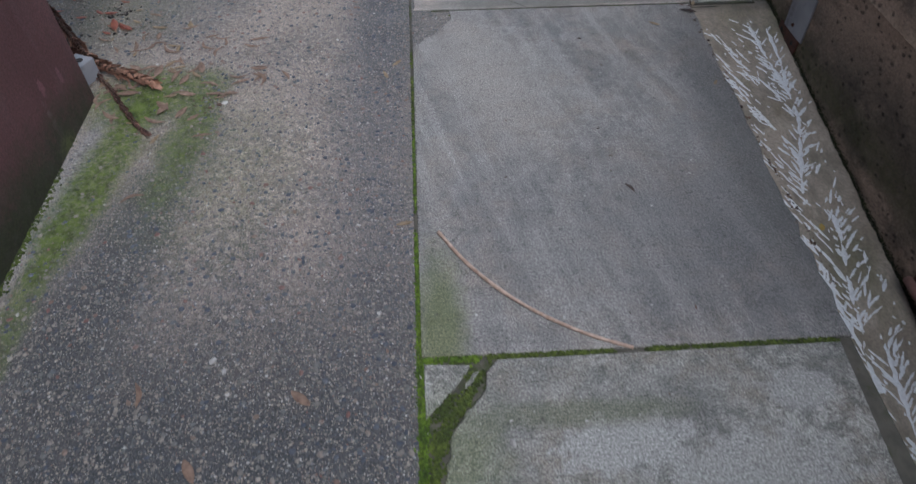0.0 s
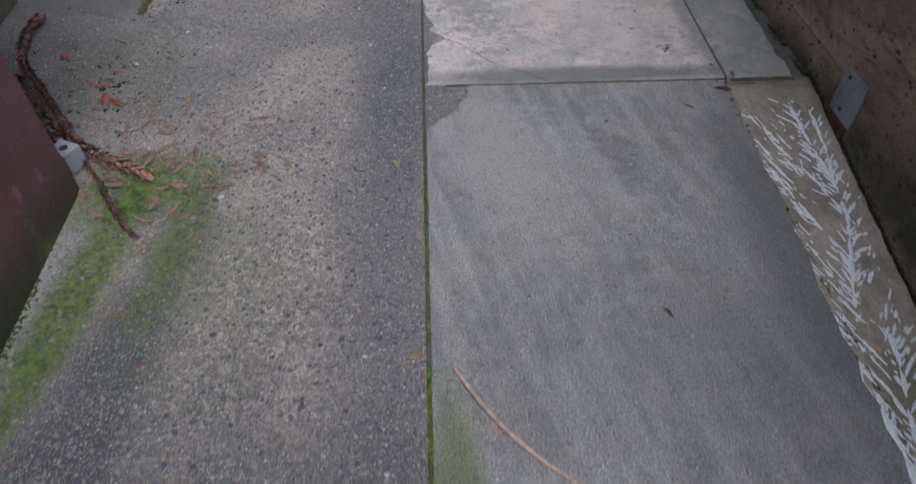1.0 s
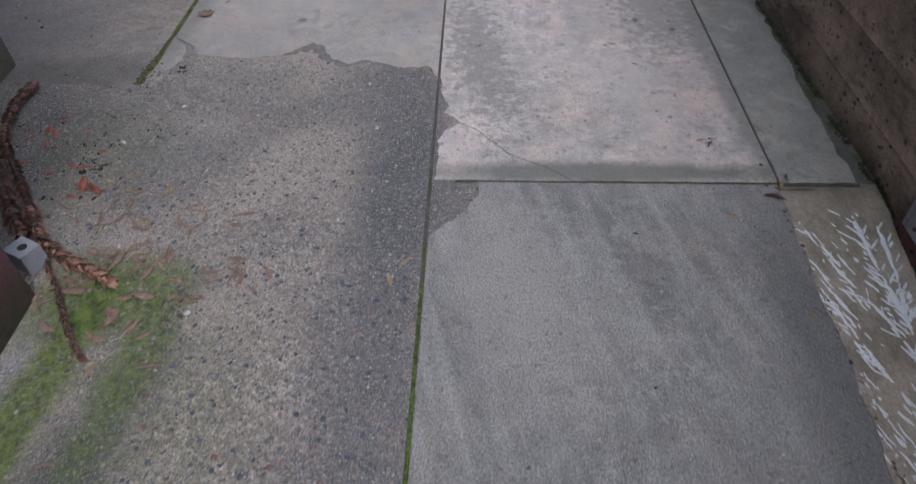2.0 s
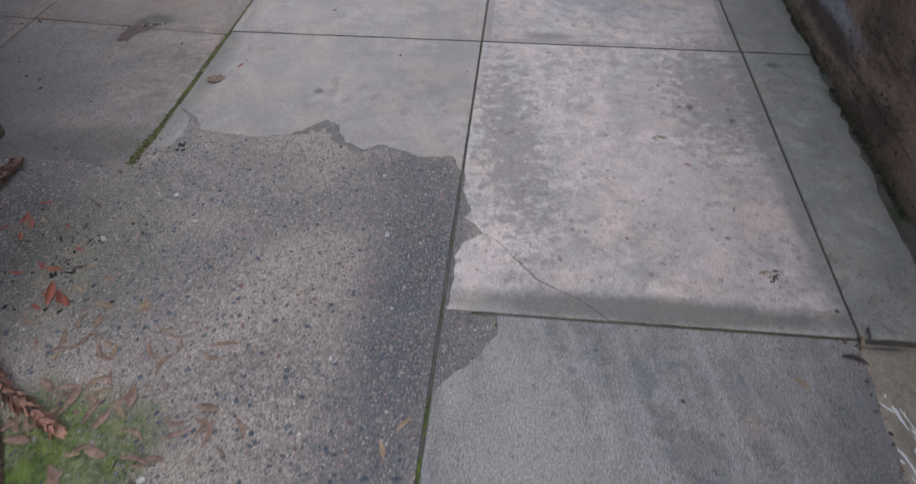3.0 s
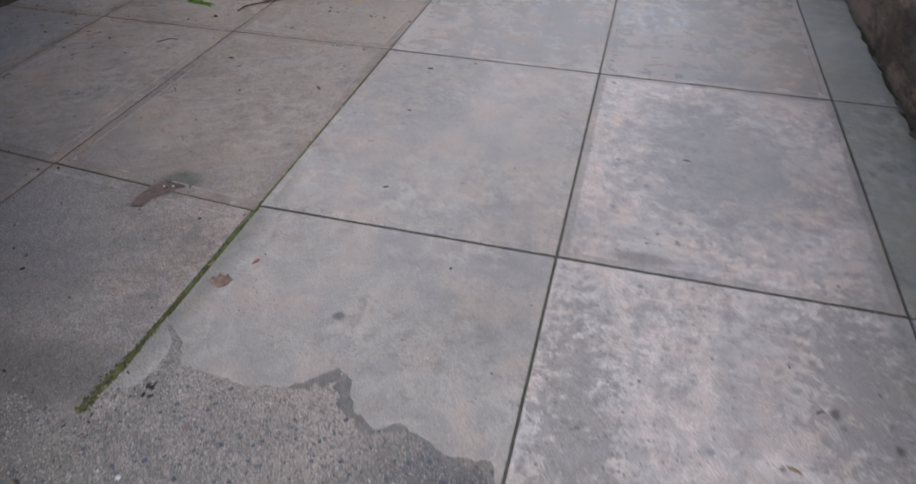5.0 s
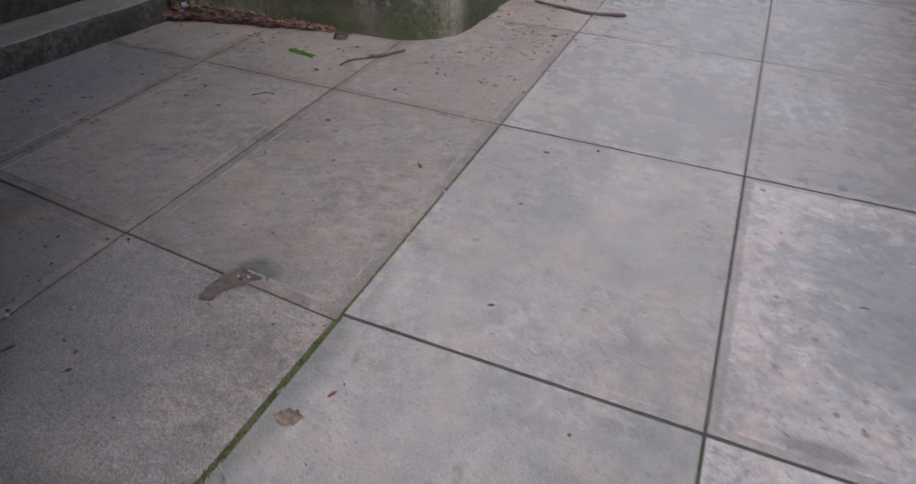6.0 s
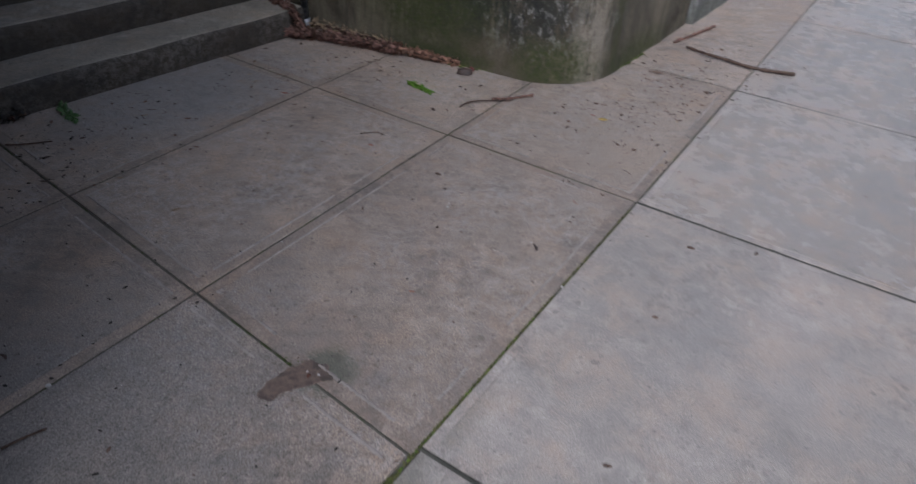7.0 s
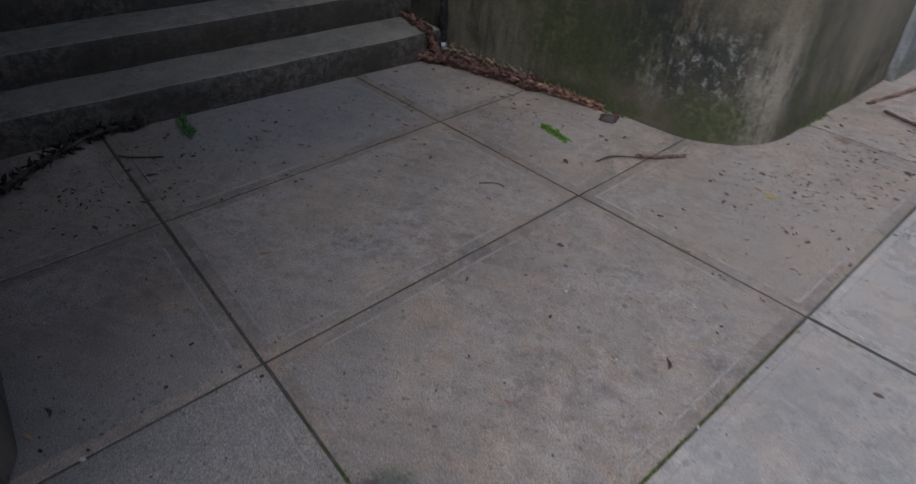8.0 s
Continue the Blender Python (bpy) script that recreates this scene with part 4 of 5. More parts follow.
def scaly_branch(points, r0, r1, dense, size, mat, label, seed, flat=0.0):
    """A dead conifer branch: a woody stem set all round with stiff, pointed scale leaves."""
    rnd = random.Random(seed)
    path = smooth_path([Vector(p) for p in points], 10)
    br = tagged(new("conifer_branch"), label, "branch", "dead conifer branches")
    bm = bmesh.new()
    add_tube(bm, path, lambda t: (r0 + (r1 - r0) * t) * 0.6, 8)
    part("stem", bm, dark_bark, br)
    bits = Bits()
    length = sum((b - a).length for a, b in zip(path, path[1:]))
    for k in range(int(length * dense)):
        f = rnd.random()
        i = min(len(path) - 2, int(f * (len(path) - 1)))
        a, t = path[i].lerp(path[i + 1], rnd.random()), (path[i + 1] - path[i]).normalized()
        u = t.cross(Vector((0, 0, 1))).normalized()
        v = u.cross(t)
        ang = rnd.uniform(0, 2 * math.pi)
        out = u * math.cos(ang) + v * math.sin(ang)
        r = (r0 + (r1 - r0) * f) * (1 + flat * rnd.uniform(-0.5, 2.2))
        s = size * rnd.uniform(0.7, 1.3)
        turn = -1 if flat and rnd.random() < 0.35 else 1
        along = (t * turn * rnd.uniform(0.8 - 0.6 * flat, 1.1) + out * rnd.uniform(0.2, 0.55 + 0.6 * flat)).normalized() * s
        at = a + out * r * 0.5
        if (at + along).z < 0.002:
            along.z = 0.002 - at.z
        if at.z < 0.001:
            at.z = 0.001
        bits.flake(at, along, t.cross(out).normalized() * s * 0.24, out * s * 0.16)
    part("scale_leaves", bits.bm(False), mat, br)
    return br


scaly_branch([(-1.5, 2.98, 0.03), (-1.51, 2.85, 0.03), (-1.45, 2.64, 0.03), (-1.31, 2.45, 0.03), (-1.17, 2.26, 0.028)], 0.012, 0.013, 700, 0.03, scale_dark, "dead dark-brown conifer branch with stiff scale leaves", 1)
scaly_branch([(-1.2, 2.3, 0.028), (-1.1, 2.17, 0.028), (-1.01, 2.1, 0.03), (-0.93, 2.06, 0.028), (-0.86, 2.025, 0.02)], 0.014, 0.012, 560, 0.034, scale_light, "rust-brown end of a dead conifer branch on green algae", 2)
scaly_branch([(-1.08, 2.12, 0.01), (-1.0, 2.02, 0.008), (-0.94, 1.93, 0.011), (-0.87, 1.83, 0.009), (-0.82, 1.775, 0.006)], 0.007, 0.0035, 620, 0.019, scale_dark, "thin dead conifer twig tapering to a point", 3)
scaly_branch([(-1.46, 2.56, 0.02), (-1.34, 2.4, 0.02), (-1.22, 2.25, 0.018), (-1.12, 2.14, 0.014)], 0.02, 0.016, 420, 0.045, scale_dark, "flat dark conifer frond beside the painted wall", 4)
scaly_branch([(-3.9, 6.0, 0.185), (-3.8, 5.98, 0.178), (-3.66, 5.95, 0.174), (-3.57, 5.94, 0.14), (-3.5, 5.96, 0.05), (-3.2, 6.02, 0.03)], 0.012, 0.014, 900, 0.03, scale_dark, "dead dark conifer branch fallen from the step", 5, 0.8)
scaly_branch([(-3.6, 5.9, 0.03), (-3.4, 5.99, 0.035), (-3.14, 6.06, 0.035), (-2.9, 6.1, 0.03)], 0.024, 0.02, 1500, 0.034, scale_dark, "heap of dead conifer frond along the mossy wall", 6, 0.8)
scaly_branch([(-3.5, 6.0, 0.08), (-3.25, 6.06, 0.07), (-2.95, 6.12, 0.045)], 0.02, 0.016, 420, 0.032, leaf_tan, "bleached tan conifer frond on the heap", 7, 0.8)
scaly_branch([(-2.98, 6.1, 0.03), (-2.83, 6.13, 0.03), (-2.68, 6.16, 0.022), (-2.53, 6.2, 0.012)], 0.016, 0.009, 1100, 0.032, scale_light, "rust-brown conifer frond tapering along the wall foot", 8, 0.8)
# fronds coloured black, not brown, to carry the dark at the step foot
scaly_branch([(-3.72, 4.36, 0.02), (-3.74, 4.2, 0.03), (-3.68, 4.02, 0.03), (-3.6, 3.86, 0.025), (-3.5, 3.72, 0.02)], 0.014, 0.016, 330, 0.035, soil_shade_mat, "dead conifer fronds along the step, blackened for the shade there", 9, 0.8)
scaly_branch([(-1.67, 7.4, 0.012), (-1.61, 7.65, 0.014), (-1.56, 7.9, 0.012)], 0.009, 0.008, 420, 0.02, scale_dark, "short brown conifer twig at the far wall", 10)
scaly_branch([(-2.12, 5.91, 0.012), (-2.06, 5.96, 0.012), (-1.98, 6.09, 0.01)], 0.008, 0.007, 700, 0.014, scale_dark, "tufted dark end of a thin twig", 11)
scaly_branch([(-3.86, 4.5, 0.02), (-3.77, 4.36, 0.02), (-3.72, 4.3, 0.02)], 0.01, 0.01, 420, 0.03, scale_dark, "dark frond tip beside the green sprig", 12)


def sprig(x, y, rz, length, mat, label, seed):
    rnd = random.Random(seed)
    s = base("green_sprig", x, y, 0.0, label, "sprig", "green sprigs", rz)
    bm = bmesh.new()
    add_tube(bm, smooth_path([Vector((0, 0, 0.008)), Vector((length * 0.5, 0.006, 0.012)), Vector((length, 0, 0.006))], 5), lambda t: 0.004 - 0.002 * t, 6)
    part("stem", bm, mat, s)
    for k in range(28):
        f = 0.03 + 0.95 * k / 27
        side = (-1) ** k
        b = Bits()
        out = Vector((0.75, side * rnd.uniform(0.3, 0.7), rnd.uniform(0.0, 0.5))).normalized() * rnd.uniform(0.035, 0.06)
        b.flake((length * (1 - f), 0, 0.008), -out if rnd.random() < 0.85 else out, Vector((-out.y, out.x, 0)) * 0.24, Vector((0, 0, 0.012)))
        part("leaf", b.bm(False), mat, s)


sprig(-2.43, 5.79, 168, 0.19, leaf_green, "bright green fallen sprig on the slab", 1)
sprig(-3.52, 4.48, 172, 0.2, leaf_dull, "dull green fallen sprig beside the step", 2)


# ---- fallen leaves ----
def leaf_mesh(name, length, width, curl, hook, mat, lobes=0.0, thick=0.0006):
    """A dry leaf with its midrib fold, curled along its length."""
    bm = bmesh.new()
    rows, n = [], 9
    for i in range(n):
        t = i / (n - 1)
        w = width * math.sin(math.pi * min(1, 0.04 + 0.93 * t)) ** 0.8 * (1 + lobes * math.sin(t * 19))
        x, off = length * (t - 0.5), hook * math.sin(math.pi * t) * length
        z = 0.0025 + 0.55 * curl * length * (2 * t - 1) ** 2
        rows.append([(x, off - w, z + w * 0.3), (x, off, z), (x, off + w, z + w * 0.3)])
    for lift in (thick, 0.0):
        grid = [[bm.verts.new((px, py, pz + lift)) for px, py, pz in r] for r in rows]
        for a, b in zip(grid, grid[1:]):
            for k in (0, 1):
                bm.faces.new((a[k], a[k + 1], b[k + 1], b[k])).smooth = True
        if lift:
            top = grid
    for i in range(n - 1):
        for k in (0, 2):
            bm.faces.new((top[i][k], top[i + 1][k], grid[i + 1][k], grid[i][k]))
    return mesh_of(name, bm, mat)


LEAVES = {
    "brown": (leaf_mesh("leaf", 0.062, 0.0062, 0.1, 0.1, leaf_brown), "narrow curled dry brown leaf"),
    "hooked": (leaf_mesh("leaf", 0.07, 0.006, 0.06, 0.22, leaf_brown), "long hooked dry brown leaf"),
    "tan": (leaf_mesh("leaf", 0.045, 0.007, 0.15, 0.05, leaf_tan), "small curled pale tan leaf"),
    "red": (leaf_mesh("leaf", 0.055, 0.009, 0.12, 0.0, leaf_red), "rust-red fallen leaf"),
    "yellow": (leaf_mesh("leaf", 0.045, 0.012, 0.1, 0.0, leaf_yellow), "yellow fallen leaf"),
    "dark": (leaf_mesh("leaf", 0.04, 0.005, 0.1, 0.15, leaf_dark), "dark rotting leaf scrap"),
    "oak": (leaf_mesh("leaf", 0.08, 0.03, 0.25, 0.0, leaf_brown, 0.3), "curled brown lobed leaf"),
    "pod": (leaf_mesh("leaf", 0.058, 0.0105, 0.08, 0.0, leaf_brown), "broad dry brown leaf"),
}


def leaf(kind, x, y, rz, z=0.0, size=1.0, where="on the paving"):
    me, text = LEAVES[kind]
    ob = new("fallen_leaf", me)
    ob.matrix_world = pose(x, y, z, 0, 0, rz) @ Matrix.Scale(size, 4)
    return tagged(ob, text + " " + where, "leaf", "fallen leaves")


AGG = -0.0022
SEEN = [("brown", -0.52, 2.07, -35), ("brown", -0.43, 2.07, -60), ("hooked", -0.77, 1.98, 20), ("hooked", -0.68, 2.23, 75), ("brown", -0.82, 2.17, 20), ("tan", -0.79, 1.75, 70), ("brown", -0.65, 1.76, 10),
        ("hooked", -0.79, 1.49, 25), ("pod", -0.74, 1.98, -10), ("hooked", -1.02, 1.97, 100), ("hooked", -1.0, 1.94, 60), ("red", -1.07, 2.42, -60), ("brown", -1.1, 2.4, -50), ("tan", -0.09, 2.05, -70), ("tan", -0.05, 2.12, 50), ("tan", -0.03, 1.35, 10), ("pod", -0.26, 0.84, -40),
        ("pod", -0.47, 0.69, -60), ("brown", -0.62, 0.87, -75)]
for k, x, y, rz in SEEN:
    leaf(k, x, y, rz, AGG, 1.0, "on bare aggregate concrete")
for k, x, y, rz, s in [("tan", 0.91, 2.32, -35, 1.0), ("dark", 0.61, 1.45, -60, 1.0), ("tan", 1.02, 1.94, 60, 0.7), ("tan", 0.9, 2.69, 20, 0.8), ("dark", 0.93, 2.67, 60, 0.9), ("oak", -1.04, 3.57, 20, 0.9),
                       ("red", -0.98, 3.69, 70, 0.7), ("tan", -1.12, 3.64, 70, 0.6), ("tan", 0.69, 3.33, -20, 0.9), ("red", 0.76, 3.18, -30, 0.5), ("dark", 0.43, 4.72, 10, 0.9), ("dark", 0.78, 3.53, 30, 0.7),
                       ("yellow", -1.56, 6.07, 30, 1.1), ("red", -1.62, 6.09, 0, 0.6), ("pod", -1.57, 6.85, 15, 1.2), ("dark", -1.36, 5.15, 70, 0.5), ("dark", -1.31, 4.92, -50, 1.2), ("dark", -1.27, 5.66, 20, 0.7),
                       ("dark", -3.1, 4.1, 30, 1.1), ("dark", -3.28, 4.2, 75, 1.3), ("dark", -3.05, 3.9, 10, 0.9), ("tan", -2.9, 4.3, 40, 0.7), ("red", -3.0, 5.3, 20, 0.8), ("brown", -3.2, 5.45, 60, 0.8), ("dark", -3.35, 4.75, 15, 0.9), ("dark", -2.28, 3.52, 0, 1.0), ("tan", -2.23, 3.46, 20, 0.9), ("tan", -2.53, 4.29, 70, 0.9), ("red", -2.29, 5.15, 10, 0.6), ("red", -1.52, 4.46, 30, 0.4), ("dark", 1.06, 2.4, -20, 1.6),
                       ("dark", 1.13, 2.5, 80, 0.9), ("tan", 1.1, 2.46, 70, 0.9)]:
    leaf(k, x, y, rz, 0.0, s, "on the concrete slab")
leaf("red", -1.1, 2.43, -70, AGG, 1.5, "on bare aggregate concrete")
leaf("red", -1.05, 2.41, -40, AGG, 1.2, "on bare aggregate concrete")
leaf("yellow", 1.24, 1.43, 70, gutter_z(1.24, 1.43) + 0.003, 0.7, "caught in the gutter")
rnd = random.Random(21)
for k in range(64):
    a, r = rnd.uniform(0, 6.3), rnd.random() ** 0.7
    x, y = -0.82 + 0.34 * r * math.cos(a), 2.13 + 0.3 * r * math.sin(a)
    leaf(rnd.choice(["brown", "brown", "hooked", "tan", "pod"]), x, y, rnd.uniform(0, 360), AGG, rnd.uniform(0.75, 1.25), "on bare aggregate concrete")
for k in range(40):
    leaf(rnd.choice(["brown", "red", "dark", "red", "tan"]), rnd.uniform(-1.42, -0.95), rnd.uniform(2.3, 2.8), rnd.uniform(0, 360), AGG, rnd.uniform(0.45, 0.95), "on bare aggregate concrete")
for k in range(46):
    x, y = rnd.gauss(-1.45, 0.22), rnd.gauss(6.3, 0.45)
    if x > -1.68 and x < -0.9 or y < 6.1 and x > -2.3:
        leaf(rnd.choice(["brown", "dark", "dark", "tan"]), x, y, rnd.uniform(0, 360), 0.0, rnd.uniform(0.3, 0.75), "near the rounded wall")
for k in range(26):
    leaf(rnd.choice(["brown", "dark", "tan"]), rnd.uniform(-3.5, -2.5), rnd.uniform(4.4, 6.0), rnd.uniform(0, 360), 0.0, rnd.uniform(0.3, 0.7), "near the steps")


def seed_pod():
    p = base("seed_pod", -2.43, 6.12, 0.0, "shrivelled black seed pod with a dull red end", "seed pod", rz=30)
    b = Bits()
    b.dome(0, 0, 0.012, 0.05, 0.032, 0.025, 0, random.Random(3), 12)
    part("husk", b.bm(), leaf_dark, p)
    b = Bits()
    b.dome(0.035, 0.03, 0.014, 0.018, 0.012, 0.02, 0.4, random.Random(4), 8)
    part("tip", b.bm(), plain("dull_red_husk", (0.1, 0.02, 0.022), (0.18, 0.05, 0.05), 60.0, 0.6), p, "dull red tip")


seed_pod()


def stone(x, y, r, seed, z=0.0, label="small white stone chip lying on the concrete", mat=stone_chip):
    b = Bits()
    b.dome(x, y, z, r, r * 0.7, r * 0.7, seed, random.Random(seed), 7)
    return thing("stone_chip", b.bm(False), mat, label, "stone", "stone chips")


for k, (x, y, r) in enumerate([(0.19, 0.71, 0.011), (0.86, 0.75, 0.008), (-0.47, 0.95, 0.012), (-0.44, 0.92, 0.009), (-1.72, 4.95, 0.008), (-2.08, 3.54, 0.009), (0.35, 1.02, 0.006), (0.14, 1.04, 0.006), (-0.61, 1.93, 0.012), (-0.2, 2.755, 0.012), (-1.06, 2.66, 0.012)]):
    stone(x, y, r, k + 5, AGG if x < 0 and y < 3.2 else 0.0)


# ---- water in the gutter ----
def foam():
    """White foam drawn out by the flow into feathers: stems with barbs that point back up the slope."""
    rnd = random.Random(7)
    b = Bits()

    def stroke(pts, w):
        """One drawn-out streak: pointed at both ends, wobbling in width."""
        pts = [p for p in pts if 1.0 < p.x < EAST - 0.015]
        n = len(pts)
        if n < 3:
            return
        k = len(b.v)
        for i, p in enumerate(pts):
            d = (pts[min(i + 1, n - 1)] - pts[max(i - 1, 0)]).normalized()
            side = Vector((-d.y, d.x)) * 1.15 * w * math.sin(math.pi * (i + 0.35) / (n - 0.3)) ** 0.6 * rnd.uniform(0.55, 1.3)
            z = gutter_z(p.x, p.y)
            b.v += [(p.x + side.x, p.y + side.y, z + 0.0006), (p.x, p.y, z + 0.0036), (p.x - side.x, p.y - side.y, z + 0.0006)]
            if i:
                a, c = k + 3 * (i - 1), k + 3 * i
                b.f += [(a, a + 1, c + 1, c), (a + 1, a + 2, c + 2, c + 1)]

    def dash(x, y, dx, dy, w):
        p, d = Vector((x, y)), Vector((dx, dy))
        stroke([p + d * t for t in (0, 0.3, 0.7, 1)], w)

    def feather(points, left, right, count, width):
        path = [p.to_2d() for p in smooth_path([Vector((*p, 0)) for p in points], 12)]
        at = 0
        while at < len(path) - 3:
            run = rnd.randint(7, 16)
            stroke([p + Vector((rnd.uniform(-0.003, 0.003), 0)) for p in path[at:at + run]], width)
            at += run + rnd.choice([0, 1, 2, -1])
        for c in range(int(count * 1.5)):
            i = rnd.randrange(1, len(path) - 1)
            p, d = path[i], (path[i + 1] - path[i - 1]).normalized()
            side = rnd.choice([-1, 1]) if left and right else (-1 if left else 1)
            reach = (left if side < 0 else right) * rnd.uniform(0.3, 0.95)
            n = Vector((-d.y, d.x))
            n = n if (n.x > 0) == (side > 0) else -n
            out = rnd.uniform(0.5, 0.85)
            q, way, pts = p + n * rnd.uniform(0.002, 0.012), (-d * 1.0 + n * out).normalized(), []
            gone = 0.0
            while gone < reach:
                pts.append(q.copy())
                step = 0.009
                q, gone = q + way * step, gone + step
                way = (way + n * 0.03 + Vector((rnd.uniform(-0.12, 0.12), rnd.uniform(-0.1, 0.1)))).normalized()
                if len(pts) > 3 and rnd.random() < 0.26:
                    stroke(pts, width * rnd.uniform(0.35, 0.7))
                    pts, q, gone = [], q + way * 0.008, gone + 0.008
            stroke(pts, width * rnd.uniform(0.35, 0.7))

    feather([(1.29, 2.34), (1.31, 2.15), (1.33, 2.0), (1.32, 1.86), (1.27, 1.7), (1.23, 1.56)], 0.13, 0.09, 34, 0.0085)
    feather([(1.35, 2.32), (1.35, 2.15), (1.33, 2.02)], 0.0, 0.05, 8, 0.006)
    feather([(1.13, 2.3), (1.19, 2.17), (1.26, 2.05), (1.31, 1.95)], 0.08, 0.03, 12, 0.0055)
    feather([(1.12, 2.1), (1.17, 1.97), (1.22, 1.84)], 0.06, 0.0, 10, 0.005)
    feather([(1.3, 1.48), (1.28, 1.35), (1.25, 1.22), (1.23, 1.08)], 0.06, 0.13, 22, 0.007)
    feather([(1.1, 1.52), (1.14, 1.38), (1.18, 1.24), (1.2, 1.08), (1.21, 0.9)], 0.1, 0.05, 34, 0.009)
    feather([(1.06, 1.3), (1.1, 1.16), (1.15, 1.02), (1.18, 0.88)], 0.09, 0.04, 26, 0.0085)
    feather([(1.28, 1.05), (1.26, 0.85), (1.24, 0.6)], 0.1, 0.12, 26, 0.007)
    for k in range(120):
        y = rnd.uniform(0.75, 2.3)
        x = 1.06 + 0.05 * (y - 0.75) / 1.5 + rnd.uniform(0.0, 0.13)
        d = Vector((rnd.uniform(0.4, 0.62), -1)).normalized() * rnd.uniform(0.02, 0.085)
        stroke([Vector((x, y)) + d * (i / 5) + Vector((rnd.uniform(-0.003, 0.003), 0)) for i in range(6)], rnd.uniform(0.0018, 0.0045))
    for k in range(30):
        y = rnd.uniform(0.8, 2.2)
        x = rnd.uniform(1.3, 1.37)
        d = Vector((-rnd.uniform(0.3, 0.7), -1)).normalized() * rnd.uniform(0.02, 0.06)
        stroke([Vector((x, y)) + d * (i / 5) for i in range(6)], rnd.uniform(0.0025, 0.005))
    for k in range(150):
        x, y = rnd.uniform(1.08, 1.37), rnd.uniform(0.7, 2.36)
        dash(x, y, rnd.uniform(-0.01, 0.004), rnd.uniform(0.005, 0.016), rnd.uniform(0.0015, 0.004))
    return thing("water_foam", b.bm(), foam_mat, "white feathery foam streaks on the water running down the gutter", "foam", kind="stuff")


foam()


# ---- moss, crumbs and grit ----
def moss(name, lines, mat, label, seed, spread=0.005, size=(0.0018, 0.0048), per=1500, height=0.6, z=-0.0085):
    rnd, b = random.Random(seed), Bits()
    for (x0, y0), (x1, y1), thick in lines:
        n = int(math.hypot(x1 - x0, y1 - y0) * per * thick)
        for k in range(n):
            t = rnd.random()
            x, y = x0 + (x1 - x0) * t, y0 + (y1 - y0) * t
            if noise.noise((x * 7, y * 7, seed)) < -0.28:
                continue
            r = rnd.uniform(*size)
            g = rnd.gauss(0, spread * thick)
            h = rnd.gauss(0, spread * thick)
            b.dome(x + g, y + h, z + rnd.uniform(0, 0.005), r, r * rnd.uniform(0.7, 1.2), r * height, rnd.uniform(0, 3), rnd, 6)
    return thing(name, b.bm(), mat, label, "moss", kind="stuff")


J0, JM, YA = JX[4], JX[3], JY[0]
moss("moss", [((J0, 0.35), (J0, 0.92), 1.2), ((J0, 0.9), (J0, 1.35), 1.0), ((J0, 1.3), (J0, 1.8), 0.4), ((J0, YA), (0.14, YA), 1.2), ((0.004, 0.55), (0.012, 0.8), 0.8)], moss_mat, "vivid green moss filling the joint between old slabs", 3)
moss("moss", [((0.022, 0.6), (0.04, 0.74), 1.5), ((0.03, 0.775), (0.11, 0.875), 1.5), ((0.03, 0.7), (0.075, 0.8), 2.2), ((0.08, 0.79), (0.135, 0.88), 1.8), ((0.15, YA), (0.55, YA), 1.0), ((0.5, YA), (0.98, YA), 0.9), ((J0, 1.75), (J0, 2.2), 0.5)], dark_moss, "dark green moss in a joint and a broken slab corner", 4)
moss("moss", [((JM - 0.006, 3.03), (JM, 3.25), 1.8), ((JM, 3.2), (JM, 3.9), 1.1), ((JM, 3.9), (JM, 4.9), 0.7), ((JM, 4.9), (JM, 5.4), 0.35)], olive_moss, "olive-green moss along the joint of the slabs", 5)
moss("moss", [((JM - 0.018, 3.02), (JM - 0.006, 3.18), 1.1), ((JM - 0.008, 3.14), (JM, 3.5), 0.6)], olive_moss, "thick olive-green moss where the slab joint runs out", 14, spread=0.0065, size=(0.002, 0.006), per=1500, z=-0.004)
moss("moss", [((0.14, 2.43), (0.24, 2.472), 0.8), ((0.24, 2.474), (1.05, 2.474), 0.6)], dark_moss, "dark green moss in the joint by the broken corner", 15, spread=0.005, per=1100)
moss("moss", [((JM, 3.05), (JM, 3.45), 0.35), ((JM, 3.4), (JM, 4.6), 0.2)], moss_mat, "bright green moss tufts along the slab joint", 6, spread=0.004)
moss("moss", [((EAST - 0.014, 2.5), (EAST - 0.014, 6.5), 1.0)], black_moss, "dark moss in the gap along the wall foot", 7, spread=0.006, size=(0.002, 0.005), per=800)
rnd, b = random.Random(12), Bits()
for k in range(9000):
    y = rnd.uniform(0.4, 2.5)
    reach = 0.010 + 0.012 * noise.noise((y * 6, 1, 0)) + 0.005 * noise.noise((y * 23, 2, 0))
    x = EAST - rnd.random() * max(0.003, reach) + 0.003
    rr = rnd.uniform(0.001, 0.0024)
    b.dome(x, y, gutter_z(x, y) + abs(rnd.gauss(0, 0.008)), rr, rr, rr * 0.7, 0, rnd, 5)
thing("moss", b.bm(), black_moss, "blackish moss at the wall foot along the gutter", "moss", kind="stuff")
